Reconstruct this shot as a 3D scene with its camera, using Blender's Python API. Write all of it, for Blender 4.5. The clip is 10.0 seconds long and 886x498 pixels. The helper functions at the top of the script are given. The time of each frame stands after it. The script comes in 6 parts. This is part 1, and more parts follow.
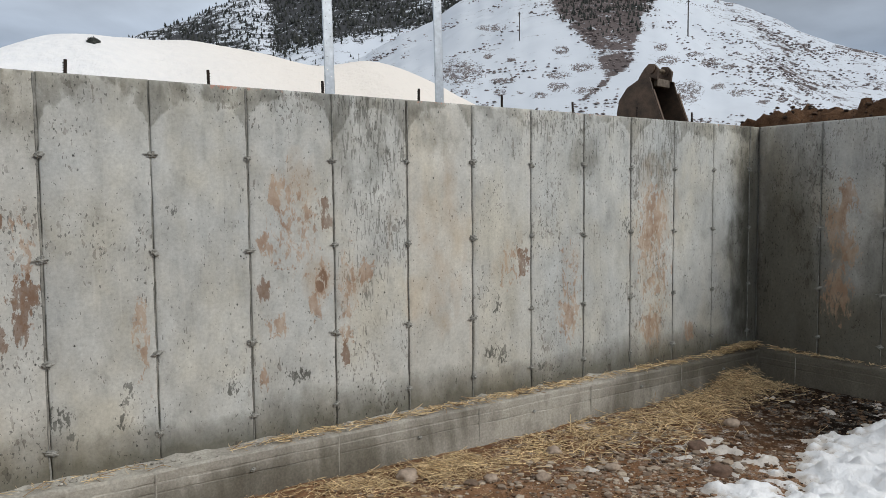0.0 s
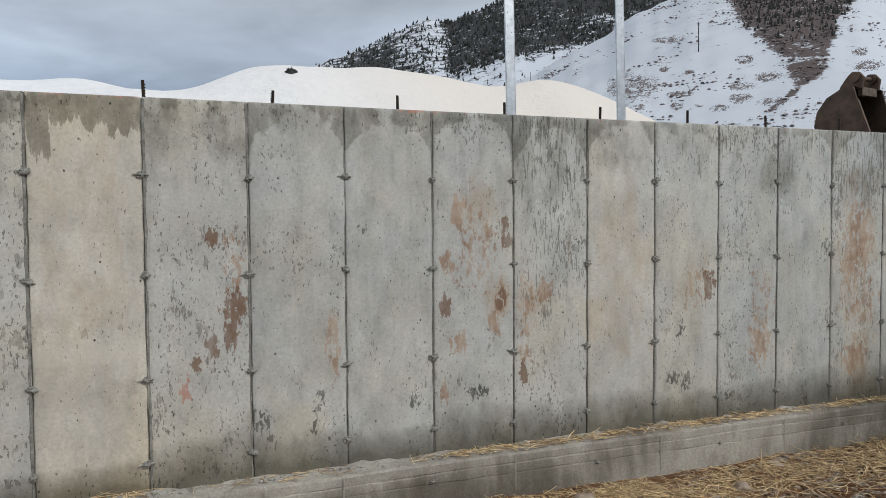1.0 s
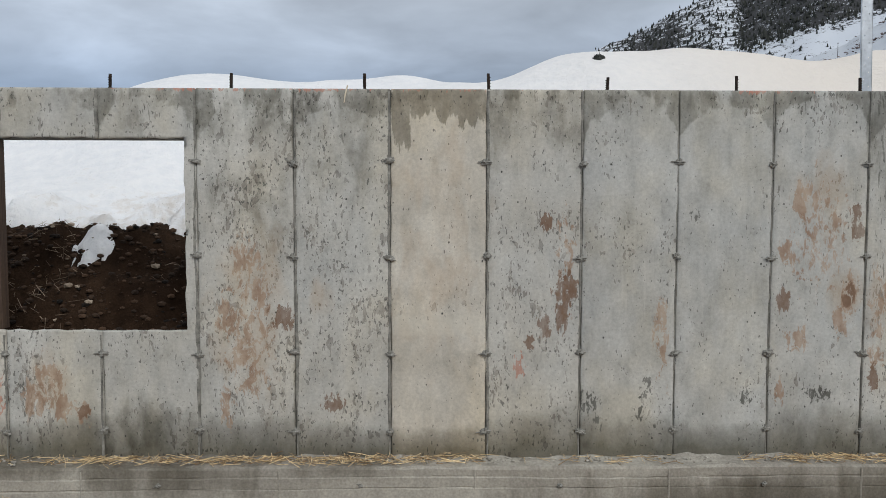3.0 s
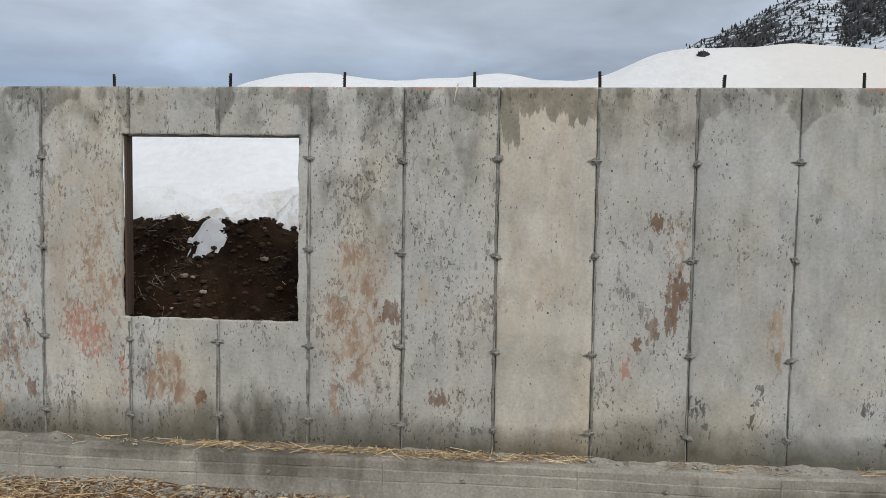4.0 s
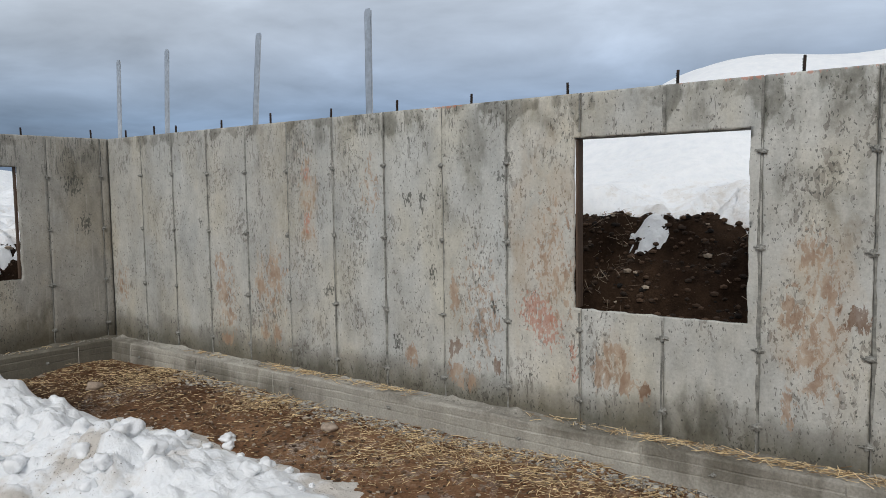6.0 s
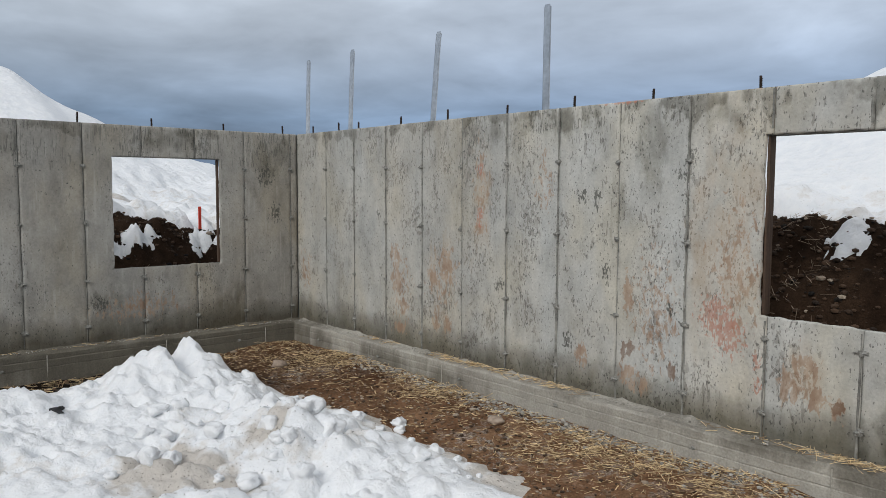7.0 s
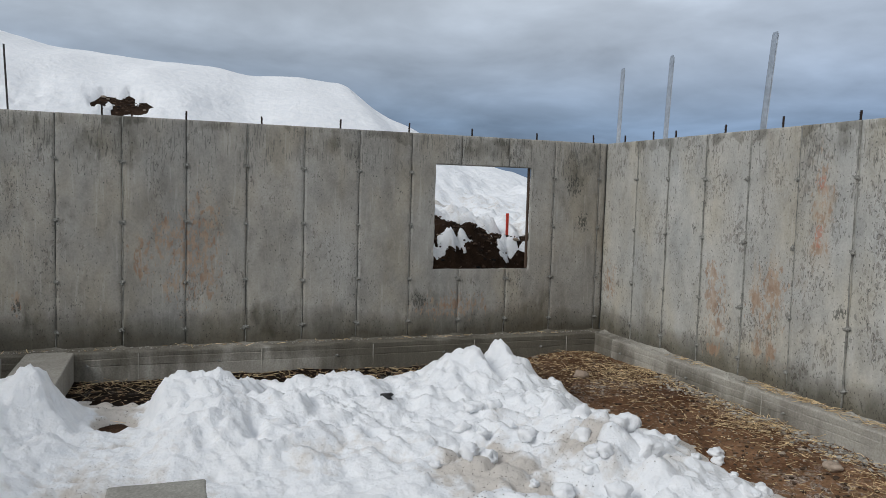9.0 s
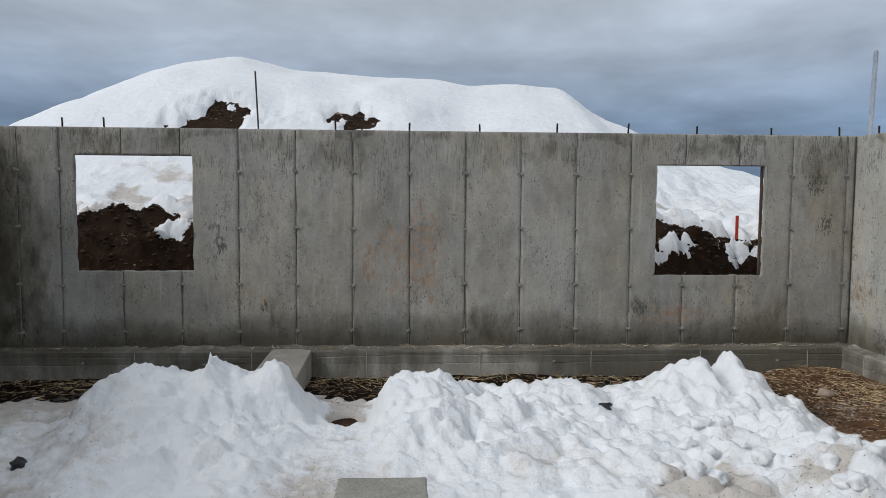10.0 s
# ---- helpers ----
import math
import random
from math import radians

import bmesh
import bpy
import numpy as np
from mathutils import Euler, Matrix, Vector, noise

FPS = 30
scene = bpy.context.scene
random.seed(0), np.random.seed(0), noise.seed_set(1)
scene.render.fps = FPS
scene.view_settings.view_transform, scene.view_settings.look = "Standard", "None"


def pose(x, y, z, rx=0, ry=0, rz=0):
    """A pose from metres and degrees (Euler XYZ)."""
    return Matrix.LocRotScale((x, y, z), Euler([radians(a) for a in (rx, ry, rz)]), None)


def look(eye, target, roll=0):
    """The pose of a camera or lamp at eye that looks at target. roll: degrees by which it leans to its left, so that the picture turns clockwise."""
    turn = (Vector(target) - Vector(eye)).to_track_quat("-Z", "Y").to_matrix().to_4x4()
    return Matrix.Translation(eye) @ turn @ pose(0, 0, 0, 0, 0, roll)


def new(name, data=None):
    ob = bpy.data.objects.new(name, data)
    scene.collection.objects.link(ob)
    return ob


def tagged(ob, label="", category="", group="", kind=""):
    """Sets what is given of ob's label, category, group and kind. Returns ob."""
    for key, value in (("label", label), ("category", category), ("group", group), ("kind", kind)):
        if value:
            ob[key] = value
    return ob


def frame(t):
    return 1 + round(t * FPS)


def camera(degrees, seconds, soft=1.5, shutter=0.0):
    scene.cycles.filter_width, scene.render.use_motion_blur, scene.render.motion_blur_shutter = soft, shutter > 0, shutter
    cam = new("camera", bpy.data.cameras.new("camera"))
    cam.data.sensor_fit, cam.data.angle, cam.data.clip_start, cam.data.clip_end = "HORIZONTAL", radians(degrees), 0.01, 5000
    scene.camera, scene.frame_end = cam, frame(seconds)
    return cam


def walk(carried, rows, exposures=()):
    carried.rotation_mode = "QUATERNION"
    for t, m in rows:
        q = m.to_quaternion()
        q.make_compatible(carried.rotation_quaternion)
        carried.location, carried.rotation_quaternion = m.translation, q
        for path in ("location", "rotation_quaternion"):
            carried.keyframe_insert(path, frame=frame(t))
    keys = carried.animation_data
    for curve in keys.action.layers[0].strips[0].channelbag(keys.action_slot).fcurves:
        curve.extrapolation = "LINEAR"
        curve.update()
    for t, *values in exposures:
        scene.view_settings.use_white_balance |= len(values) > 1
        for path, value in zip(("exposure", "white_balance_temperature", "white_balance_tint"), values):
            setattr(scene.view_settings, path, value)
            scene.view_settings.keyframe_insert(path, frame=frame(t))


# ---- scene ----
cam = camera(60.7, 10.0, soft=0.85)
PATH = [
    (0, (1.12, -4.809, 1.909), (2.244, -3.161, 1.776), -0.5),
    (0.5, (1.083, -4.798, 1.916), (2.018, -3.033, 1.802), -0.5),
    (1, (1.048, -4.79, 1.924), (1.782, -2.931, 1.84), -0.4),
    (1.5, (0.978, -4.776, 1.92), (1.5, -2.846, 1.84), -0.1),
    (2, (0.886, -4.766, 1.918), (1.25, -2.801, 1.825), -0.2),
    (2.5, (0.765, -4.765, 1.92), (0.965, -2.778, 1.811), -0.2),
    (2.7, (0.743, -4.78, 1.924), (0.865, -2.787, 1.807), -0.1),
    (3.8, (0.531, -4.781, 1.911), (0.409, -2.789, 1.79), 0.8),
    (4, (0.527, -4.796, 1.92), (0.348, -2.808, 1.795), 0.9),
    (4.5, (0.534, -4.783, 1.922), (0.157, -2.824, 1.788), 0.5),
    (5, (0.484, -4.807, 1.935), (-0.149, -2.915, 1.798), -0.3),
    (5.5, (0.454, -4.825, 1.98), (-0.487, -3.067, 1.828), -0.9),
    (6, (0.426, -4.853, 1.97), (-0.767, -3.256, 1.818), -0.8),
    (6.2, (0.414, -4.857, 1.97), (-0.858, -3.322, 1.813), -0.5),
    (7.3, (0.354, -4.939, 1.964), (-1.217, -3.71, 1.808), 0.4),
    (7.5, (0.334, -4.952, 1.97), (-1.275, -3.774, 1.815), 0.5),
    (8, (0.268, -5.007, 1.97), (-1.432, -3.965, 1.819), 0.8),
    (8.5, (0.189, -5.054, 1.971), (-1.6, -4.173, 1.823), 1.5),
    (9, (0.147, -5.123, 1.965), (-1.73, -4.446, 1.818), 1.7),
    (9.5, (0.115, -5.123, 1.96), (-1.838, -4.719, 1.811), 0.9),
    (10, (0.082, -5.109, 1.96), (-1.909, -4.988, 1.816), 0.4),
]
EXPOSURES = [(0.0, 0.09, 6500, 10), (0.5, 0.05, 6480, 10), (1.2, -0.10, 6420, 10), (2.2, -0.15, 6420, 10), (5.0, -0.08, 6450, 10), (7.5, -0.11, 6380, 10), (9.0, -0.17, 6310, 10), (10.0, -0.13, 6260, 10)]
walk(cam, [(t, look(eye, target, roll)) for t, eye, target, roll in PATH], EXPOSURES)

# ---- light ----
world = bpy.data.worlds.new("overcast_sky")
scene.world = world
world.use_nodes = True


def tree_of(owner):
    nt = owner.node_tree
    nt.nodes.clear()

    def nd(kind, props=None, **ins):
        n = nt.nodes.new("ShaderNode" + kind)
        props = props or {}
        if "operation" in props:
            n.operation = props["operation"]
        if "data_type" in props:
            n.data_type, n.blend_type = props["data_type"], props["blend_type"]
        if "attribute_name" in props:
            n.attribute_name = props["attribute_name"]
        if "feature" in props:
            n.feature = props["feature"]
        for k, v in ins.items():
            key = int(k[1:]) if k[0] == "i" and k[1:].isdigit() else k.replace("_", " ")
            if isinstance(v, bpy.types.NodeSocket):
                nt.links.new(v, n.inputs[key])
            else:
                n.inputs[key].default_value = v
        return n

    return nt, nd


def ramp(nd, fac, stops):
    n = nd("ValToRGB", i0=fac)
    els = n.color_ramp.elements
    while len(els) < len(stops):
        els.new(0.5)
    for e, (p, c) in zip(els, stops):
        e.position = p
        e.color = (c, c, c, 1) if isinstance(c, (int, float)) else (*c, 1)
    return n.outputs[0]


def mix(nd, fac, a, b, blend="MIX"):
    n = nd("Mix", {"data_type": "RGBA", "blend_type": blend}, i0=fac, i6=a, i7=b)
    return n.outputs[2]


def math_n(nd, op, a, b=0.0, c=0.0):
    return nd("Math", {"operation": op}, i0=a, i1=b, i2=c).outputs[0]


SUN_EL, SUN_AZ = radians(36), radians(24)   # height, and turn from south to east
SUN_DIR = Vector((math.sin(SUN_AZ) * math.cos(SUN_EL), -math.cos(SUN_AZ) * math.cos(SUN_EL), math.sin(SUN_EL)))

nt, nd = tree_of(world)
sky = nd("TexSky")
sky.sky_type, sky.sun_disc, sky.sun_elevation, sky.sun_rotation = "NISHITA", False, SUN_EL, math.pi - SUN_AZ
gen = nd("TexCoord").outputs["Generated"]
sep = nd("SeparateXYZ", i0=gen)
up = math_n(nd, "MAXIMUM", sep.outputs[2], 0.0)
flat = math_n(nd, "ADD", up, 0.16)
cx = math_n(nd, "DIVIDE", sep.outputs[0], flat)
cy = math_n(nd, "DIVIDE", sep.outputs[1], flat)
lay = nd("CombineXYZ", i0=cx, i1=cy, i2=up)
clouds = nd("TexNoise", Vector=lay.outputs[0], Scale=1.35, Detail=6.0, Roughness=0.52, Distortion=0.25).outputs[0]
cloud = ramp(nd, clouds, [(0.30, 0.70), (0.46, 0.93), (0.54, 1.03), (0.70, 1.30)])
tone = ramp(nd, up, [(0.0, (0.13, 0.20, 0.33)), (0.09, (0.255, 0.36, 0.53)), (0.19, (0.52, 0.605, 0.73)),
                     (0.30, (0.60, 0.66, 0.735)), (0.60, (0.72, 0.75, 0.79)), (1.0, (0.85, 0.88, 0.92))])
east_dark = ramp(nd, math_n(nd, "MULTIPLY_ADD", sep.outputs[0], 0.5, 0.5), [(0.0, (0.89, 0.865, 0.82)), (0.08, (0.92, 0.90, 0.87)), (0.17, 1.0), (0.40, 0.98), (0.65, 0.80), (0.97, 0.66)])
grey = mix(nd, 1.0, mix(nd, 1.0, tone, cloud, "MULTIPLY"), east_dark, "MULTIPLY")
clear = nd("Mix", {"data_type": "RGBA", "blend_type": "MULTIPLY"}, i0=1.0, i6=sky.outputs[0], i7=(0.06, 0.06, 0.06, 1)).outputs[2]
both = mix(nd, 0.93, clear, grey)
nt.links.new(nd("Background", Color=both, Strength=1.0).outputs[0], nd("OutputWorld").inputs[0])

sun = new("sun", bpy.data.lights.new("sun", "SUN"))
sun.data.energy, sun.data.angle, sun.data.color = 1.75, radians(26), (1.0, 0.97, 0.92)
sun.matrix_world = look(SUN_DIR * 50, (0, 0, 0))


# ---- noise and mesh helpers ----
def lattice(ix, iy, seed):
    h = (ix.astype(np.int64) * 374761393 + iy.astype(np.int64) * 668265263 + seed * 1442695041) & 0xFFFFFFFF
    h = ((h ^ (h >> 13)) * 1274126177) & 0xFFFFFFFF
    return ((h ^ (h >> 16)) & 0xFFFF) / 65535.0


def vnoise(x, y, seed=0):
    x, y = np.asarray(x, float), np.asarray(y, float)
    ix, iy = np.floor(x), np.floor(y)
    u, v = x - ix, y - iy
    u, v = u * u * (3 - 2 * u), v * v * (3 - 2 * v)
    a, b = lattice(ix, iy, seed), lattice(ix + 1, iy, seed)
    c, d = lattice(ix, iy + 1, seed), lattice(ix + 1, iy + 1, seed)
    return (a + (b - a) * u) * (1 - v) + (c + (d - c) * u) * v


def fbm(x, y, seed=0, octaves=4, gain=0.5):
    """Noise about 0, within about +-1."""
    out, amp, total = 0.0, 1.0, 0.0
    for k in range(octaves):
        out = out + amp * (vnoise(x * 2**k + 17.3 * k, y * 2**k - 9.1 * k, seed + k) * 2 - 1)
        total += amp
        amp *= gain
    return out / total * 1.6


def billow(x, y, seed=0, octaves=3, gain=0.5):
    """Rounded lumps: 0 in the creases, up to 1 on the lumps."""
    out, amp, total = 0.0, 1.0, 0.0
    for k in range(octaves):
        out = out + amp * np.sqrt(np.abs(vnoise(x * 2**k + 5.7 * k, y * 2**k + 3.3 * k, seed + k) * 2 - 1) + 1e-4)
        total += amp
        amp *= gain
    return out / total


def clods(x, y, cell, seed, fill=0.8):
    """Rounded clumps: the tops of jittered spheres, 0 to about 0.5 of a cell high."""
    x, y = np.asarray(x, float) / cell, np.asarray(y, float) / cell
    ix, iy = np.floor(x), np.floor(y)
    out = np.zeros_like(x)
    for ox in (-1, 0, 1):
        for oy in (-1, 0, 1):
            cx, cy = ix + ox, iy + oy
            px, py = cx + 0.15 + 0.7 * lattice(cx, cy, seed), cy + 0.15 + 0.7 * lattice(cx, cy, seed + 1)
            r = 0.35 + 0.5 * lattice(cx, cy, seed + 2)
            on = lattice(cx, cy, seed + 3) < fill
            d2 = (x - px) ** 2 + (y - py) ** 2
            out = np.maximum(out, np.where(on, np.sqrt(np.clip(r * r - d2, 0, None)) * (0.5 + 0.5 * lattice(cx, cy, seed + 4)), 0))
    return out * cell


def smooth(a, b, x):
    t = np.clip((x - a) / (b - a), 0, 1)
    return t * t * (3 - 2 * t)


def finish(ob, material, label="", category="", group="", kind="", shade=True):
    if material:
        ob.data.materials.append(material)
    if shade and ob.data.polygons:
        ob.data.polygons.foreach_set("use_smooth", [True] * len(ob.data.polygons))
    return tagged(ob, label, category, group, kind)


def sheet(name, xs, ys, Z, material, keep=None, attrs=None):
    """A height field over the lines xs and ys."""
    nx, ny = len(xs), len(ys)
    X, Y = np.meshgrid(xs, ys)
    co = np.stack([X.ravel(), Y.ravel(), np.asarray(Z).ravel()], 1)
    i = (np.arange(ny - 1)[:, None] * nx + np.arange(nx - 1)[None]).ravel()
    quads = np.stack([i, i + 1, i + nx + 1, i + nx], 1)
    if keep is not None:
        k = keep.ravel()
        quads = quads[k[quads].any(1)]
    used = np.unique(quads)
    remap = np.zeros(len(co), int)
    remap[used] = np.arange(len(used))
    me = bpy.data.meshes.new(name)
    me.from_pydata(co[used].tolist(), [], remap[quads].tolist())
    for key, values in (attrs or {}).items():
        me.attributes.new(key, "FLOAT", "POINT").data.foreach_set("value", np.asarray(values).ravel()[used].astype(np.float32))
    return finish(new(name, me), material)


def part(name, bm, material, parent=None, label="", shade=False):
    """Links a bmesh as one mesh object under a thing or a part."""
    me = bpy.data.meshes.new(name)
    bm.normal_update()
    bm.to_mesh(me)
    bm.free()
    ob = finish(new(name, me), material, label, shade=shade)
    ob.parent = parent
    return ob


def raw_part(name, verts, faces, material, parent=None, label="", shade=False):
    me = bpy.data.meshes.new(name)
    me.from_pydata([tuple(v) for v in verts], [], [tuple(f) for f in faces])
    ob = finish(new(name, me), material, label, shade=shade)
    ob.parent = parent
    return ob


def box(bm, lo, hi, bevel=0.0, segments=2):
    m = Matrix.LocRotScale([(a + b) / 2 for a, b in zip(lo, hi)], None, [b - a for a, b in zip(lo, hi)])
    vs = bmesh.ops.create_cube(bm, size=1, matrix=m)["verts"]
    if bevel:
        es = list({e for v in vs for e in v.link_edges})
        bmesh.ops.bevel(bm, geom=es, offset=bevel, segments=segments, affect="EDGES", profile=0.5)
    return bm


def tube(bm, a, b, r, sides=8, r2=None):
    a, b = Vector(a), Vector(b)
    m = Matrix.Translation((a + b) / 2) @ (b - a).to_track_quat("Z", "Y").to_matrix().to_4x4()
    bmesh.ops.create_cone(bm, cap_ends=True, segments=sides, radius1=r, radius2=r if r2 is None else r2, depth=(b - a).length, matrix=m)
    return bm


def lump_mesh(name, r, seed, flat=1.0, subdiv=2, rough=0.35):
    bm = bmesh.new()
    bmesh.ops.create_icosphere(bm, subdivisions=subdiv, radius=1.0)
    for v in bm.verts:
        n = noise.noise(v.co * 1.3 + Vector((seed * 7.1, seed * 3.3, 0))) + 0.5 * noise.noise(v.co * 3.1 + Vector((seed, 0, seed * 5)))
        v.co = v.co * r * (1 + rough * n)
        v.co.z *= flat
    me = bpy.data.meshes.new(name)
    bm.normal_update()
    bm.to_mesh(me)
    bm.free()
    return me


# ---- materials ----
def material(name):
    m = bpy.data.materials.new(name)
    m.use_nodes = True
    return (m, *tree_of(m))


def close(nt, nd, colour, rough, bump=None, strength=0.3, distance=0.01, metal=0.0, spec=0.4):
    b = nd("BsdfPrincipled", Base_Color=colour, Roughness=rough, Metallic=metal)
    b.inputs["Specular IOR Level"].default_value = spec
    if bump is not None:
        nt.links.new(nd("Bump", Strength=strength, Distance=distance, Height=bump).outputs[0], b.inputs["Normal"])
    nt.links.new(b.outputs[0], nd("OutputMaterial").inputs[0])
    return b


def tex(nd, vec, scale, detail=4.0, rough=0.55, distortion=0.0):
    return nd("TexNoise", Vector=vec, Scale=scale, Detail=detail, Roughness=rough, Distortion=distortion).outputs[0]


def stretched(nd, co, sx, sy, sz):
    return nd("VectorMath", {"operation": "MULTIPLY"}, i0=co, i1=(sx, sy, sz)).outputs[0]


def attr(nd, name):
    return nd("Attribute", {"attribute_name": name}).outputs["Fac"]


def concrete_wall():
    m, nt, nd = material("form_cast_concrete")
    co = nd("TexCoord").outputs["Object"]
    big = tex(nd, co, 0.9, 4)
    cloudy = tex(nd, stretched(nd, co, 1, 1, 0.55), 3.1, 6, 0.55, 0.3)
    mid = tex(nd, stretched(nd, co, 1, 1, 0.6), 8.0, 8, 0.66)
    fine = tex(nd, co, 47.0, 7, 0.74, 0.2)
    zone = tex(nd, stretched(nd, co, 1, 1, 0.7), 3.0, 4, 0.6)
    tone = ramp(nd, big, [(0.3, 0.0), (0.7, 1.0)])
    cool_c = mix(nd, tone, (0.438, 0.447, 0.428, 1), (0.518, 0.520, 0.488, 1))
    warm_c = mix(nd, tone, (0.545, 0.510, 0.435, 1), (0.635, 0.598, 0.518, 1))
    c = mix(nd, attr(nd, "warm"), cool_c, warm_c)
    # west and east walls' shade, mixed in as a darker base tone
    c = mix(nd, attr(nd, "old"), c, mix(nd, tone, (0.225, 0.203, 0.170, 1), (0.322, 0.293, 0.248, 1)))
    c = mix(nd, 1.0, c, ramp(nd, cloudy, [(0.28, 0.78), (0.48, 0.98), (0.72, 1.12)]), "MULTIPLY")
    c = mix(nd, 1.0, c, ramp(nd, mid, [(0.28, 0.70), (0.44, 0.94), (0.55, 1.01), (0.74, 1.14)]), "MULTIPLY")
    c = mix(nd, 1.0, c, ramp(nd, fine, [(0.25, 0.78), (0.5, 1.0), (0.75, 1.18)]), "MULTIPLY")
    hue = tex(nd, stretched(nd, co, 1, 1, 0.6), 1.7, 4, 0.6)
    c = mix(nd, 1.0, c, ramp(nd, hue, [(0.36, (0.975, 1.0, 1.035)), (0.50, (1.0, 1.0, 1.0)), (0.64, (1.035, 1.0, 0.93))]), "MULTIPLY")
    # runs of pale laitance
    run = tex(nd, stretched(nd, co, 1, 1, 0.07), 26.0, 4, 0.6)
    c = mix(nd, math_n(nd, "MULTIPLY", ramp(nd, run, [(0.58, 0.0), (0.66, 1.0)]), 0.17), c, (0.64, 0.63, 0.585, 1))
    # flecks: torn spots, longer than wide, in swarms
    marks = attr(nd, "marks")
    swarm = math_n(nd, "MULTIPLY", math_n(nd, "SUBTRACT", zone, 0.52), 0.75)
    swarm = math_n(nd, "ADD", swarm, math_n(nd, "MULTIPLY", marks, 0.075))
    coarse = tex(nd, stretched(nd, co, 1, 1, 0.45), 27.0, 4, 0.56, 0.4)
    small = tex(nd, stretched(nd, co, 1, 1, 0.5), 66.0, 2, 0.5, 0.3)
    fl = ramp(nd, math_n(nd, "ADD", coarse, swarm), [(0.646, 0.0), (0.660, 1.0), (0.78, 0.7)])
    rim = ramp(nd, math_n(nd, "ADD", coarse, swarm), [(0.60, 0.0), (0.636, 1.0), (0.646, 0.0)])
    fl2 = ramp(nd, math_n(nd, "ADD", small, math_n(nd, "MULTIPLY", swarm, 0.45)), [(0.655, 0.0), (0.668, 1.0)])
    c = mix(nd, math_n(nd, "MULTIPLY", rim, 0.16), c, (0.66, 0.65, 0.60, 1))
    c = mix(nd, math_n(nd, "MULTIPLY", fl, math_n(nd, "ADD", 0.30, math_n(nd, "MULTIPLY", ramp(nd, mid, [(0.35, 1.0), (0.6, 0.0)]), 0.5))), c, mix(nd, ramp(nd, zone, [(0.45, 0.0), (0.6, 1.0)]), (0.15, 0.148, 0.135, 1), (0.170, 0.148, 0.125, 1)))
    c = mix(nd, math_n(nd, "MULTIPLY", fl2, 0.74), c, (0.10, 0.10, 0.09, 1))
    # thin dark runs, in the panels that have them
    thin = tex(nd, stretched(nd, co, 1, 1, 0.13), 60.0, 3, 0.55, 0.1)
    gate = math_n(nd, "ADD", math_n(nd, "MULTIPLY", attr(nd, "runs"), 0.16), math_n(nd, "MULTIPLY", math_n(nd, "SUBTRACT", zone, 0.5), 0.35))
    thr = ramp(nd, math_n(nd, "ADD", thin, gate), [(0.735, 0.0), (0.755, 1.0)])
    thr = math_n(nd, "MULTIPLY", thr, ramp(nd, attr(nd, "runs"), [(0.02, 0.0), (0.2, 1.0)]))
    c = mix(nd, math_n(nd, "MULTIPLY", thr, 0.62), c, (0.135, 0.135, 0.12, 1))
    # bug holes
    pit = nd("TexVoronoi", {"feature": "F1"}, Vector=stretched(nd, co, 1, 1, 0.8), Scale=15.0).outputs["Distance"]
    pit2 = tex(nd, co, 8.0, 2)
    pits = math_n(nd, "MULTIPLY", ramp(nd, pit, [(0.07, 1.0), (0.10, 0.0)]), ramp(nd, pit2, [(0.50, 0.0), (0.54, 1.0)]))
    c = mix(nd, math_n(nd, "MULTIPLY", pits, 0.9), c, (0.045, 0.047, 0.043, 1))
    # stains with a shape of their own: torn films that break into flecks at the rim
    film = tex(nd, stretched(nd, co, 1, 1, 0.45), 25.0, 8, 0.68, 0.5)
    bits = tex(nd, stretched(nd, co, 1, 1, 0.45), 46.0, 5, 0.62, 0.4)
    drips = tex(nd, stretched(nd, co, 1, 1, 0.16), 15.0, 6, 0.6, 0.2)
    soft = tex(nd, stretched(nd, co, 1, 1, 0.5), 5.0, 7, 0.6, 0.3)

    def stain(c, name, colour, amount, base, gain, width, grain, blend="MIX"):
        thr = math_n(nd, "SUBTRACT", base, math_n(nd, "MULTIPLY", attr(nd, name), gain))
        f = math_n(nd, "SUBTRACT", grain, thr)
        f = ramp(nd, math_n(nd, "ADD", f, 0.5), [(0.5, 0.0), (0.5 + width, 1.0)])
        f = math_n(nd, "MULTIPLY", f, ramp(nd, attr(nd, name), [(0.02, 0.0), (0.2, 1.0)]))
        f = math_n(nd, "MULTIPLY", f, ramp(nd, mid, [(0.36, 1.0), (0.66, 0.6)]))
        return mix(nd, math_n(nd, "MULTIPLY", f, amount), c, colour, blend)

    c = stain(c, "ochre", (0.45, 0.33, 0.21, 1), 0.42, 0.64, 0.26, 0.18, soft)
    # damp drawn up from the footing, plus shade painted at corners and east
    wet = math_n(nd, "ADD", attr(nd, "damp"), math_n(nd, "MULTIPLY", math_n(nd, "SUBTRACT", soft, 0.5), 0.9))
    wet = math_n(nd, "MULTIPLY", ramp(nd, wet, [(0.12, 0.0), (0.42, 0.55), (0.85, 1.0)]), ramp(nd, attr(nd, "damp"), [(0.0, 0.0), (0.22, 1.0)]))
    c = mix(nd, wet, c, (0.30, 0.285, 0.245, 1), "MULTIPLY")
    # drips under the top edge, plus shade painted at two corner ends
    c = stain(c, "drip", (0.56, 0.555, 0.525, 1), 1.0, 0.72, 0.34, 0.20, soft, "MULTIPLY")
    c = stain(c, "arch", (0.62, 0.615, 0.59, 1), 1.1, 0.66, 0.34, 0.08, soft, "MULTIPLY")
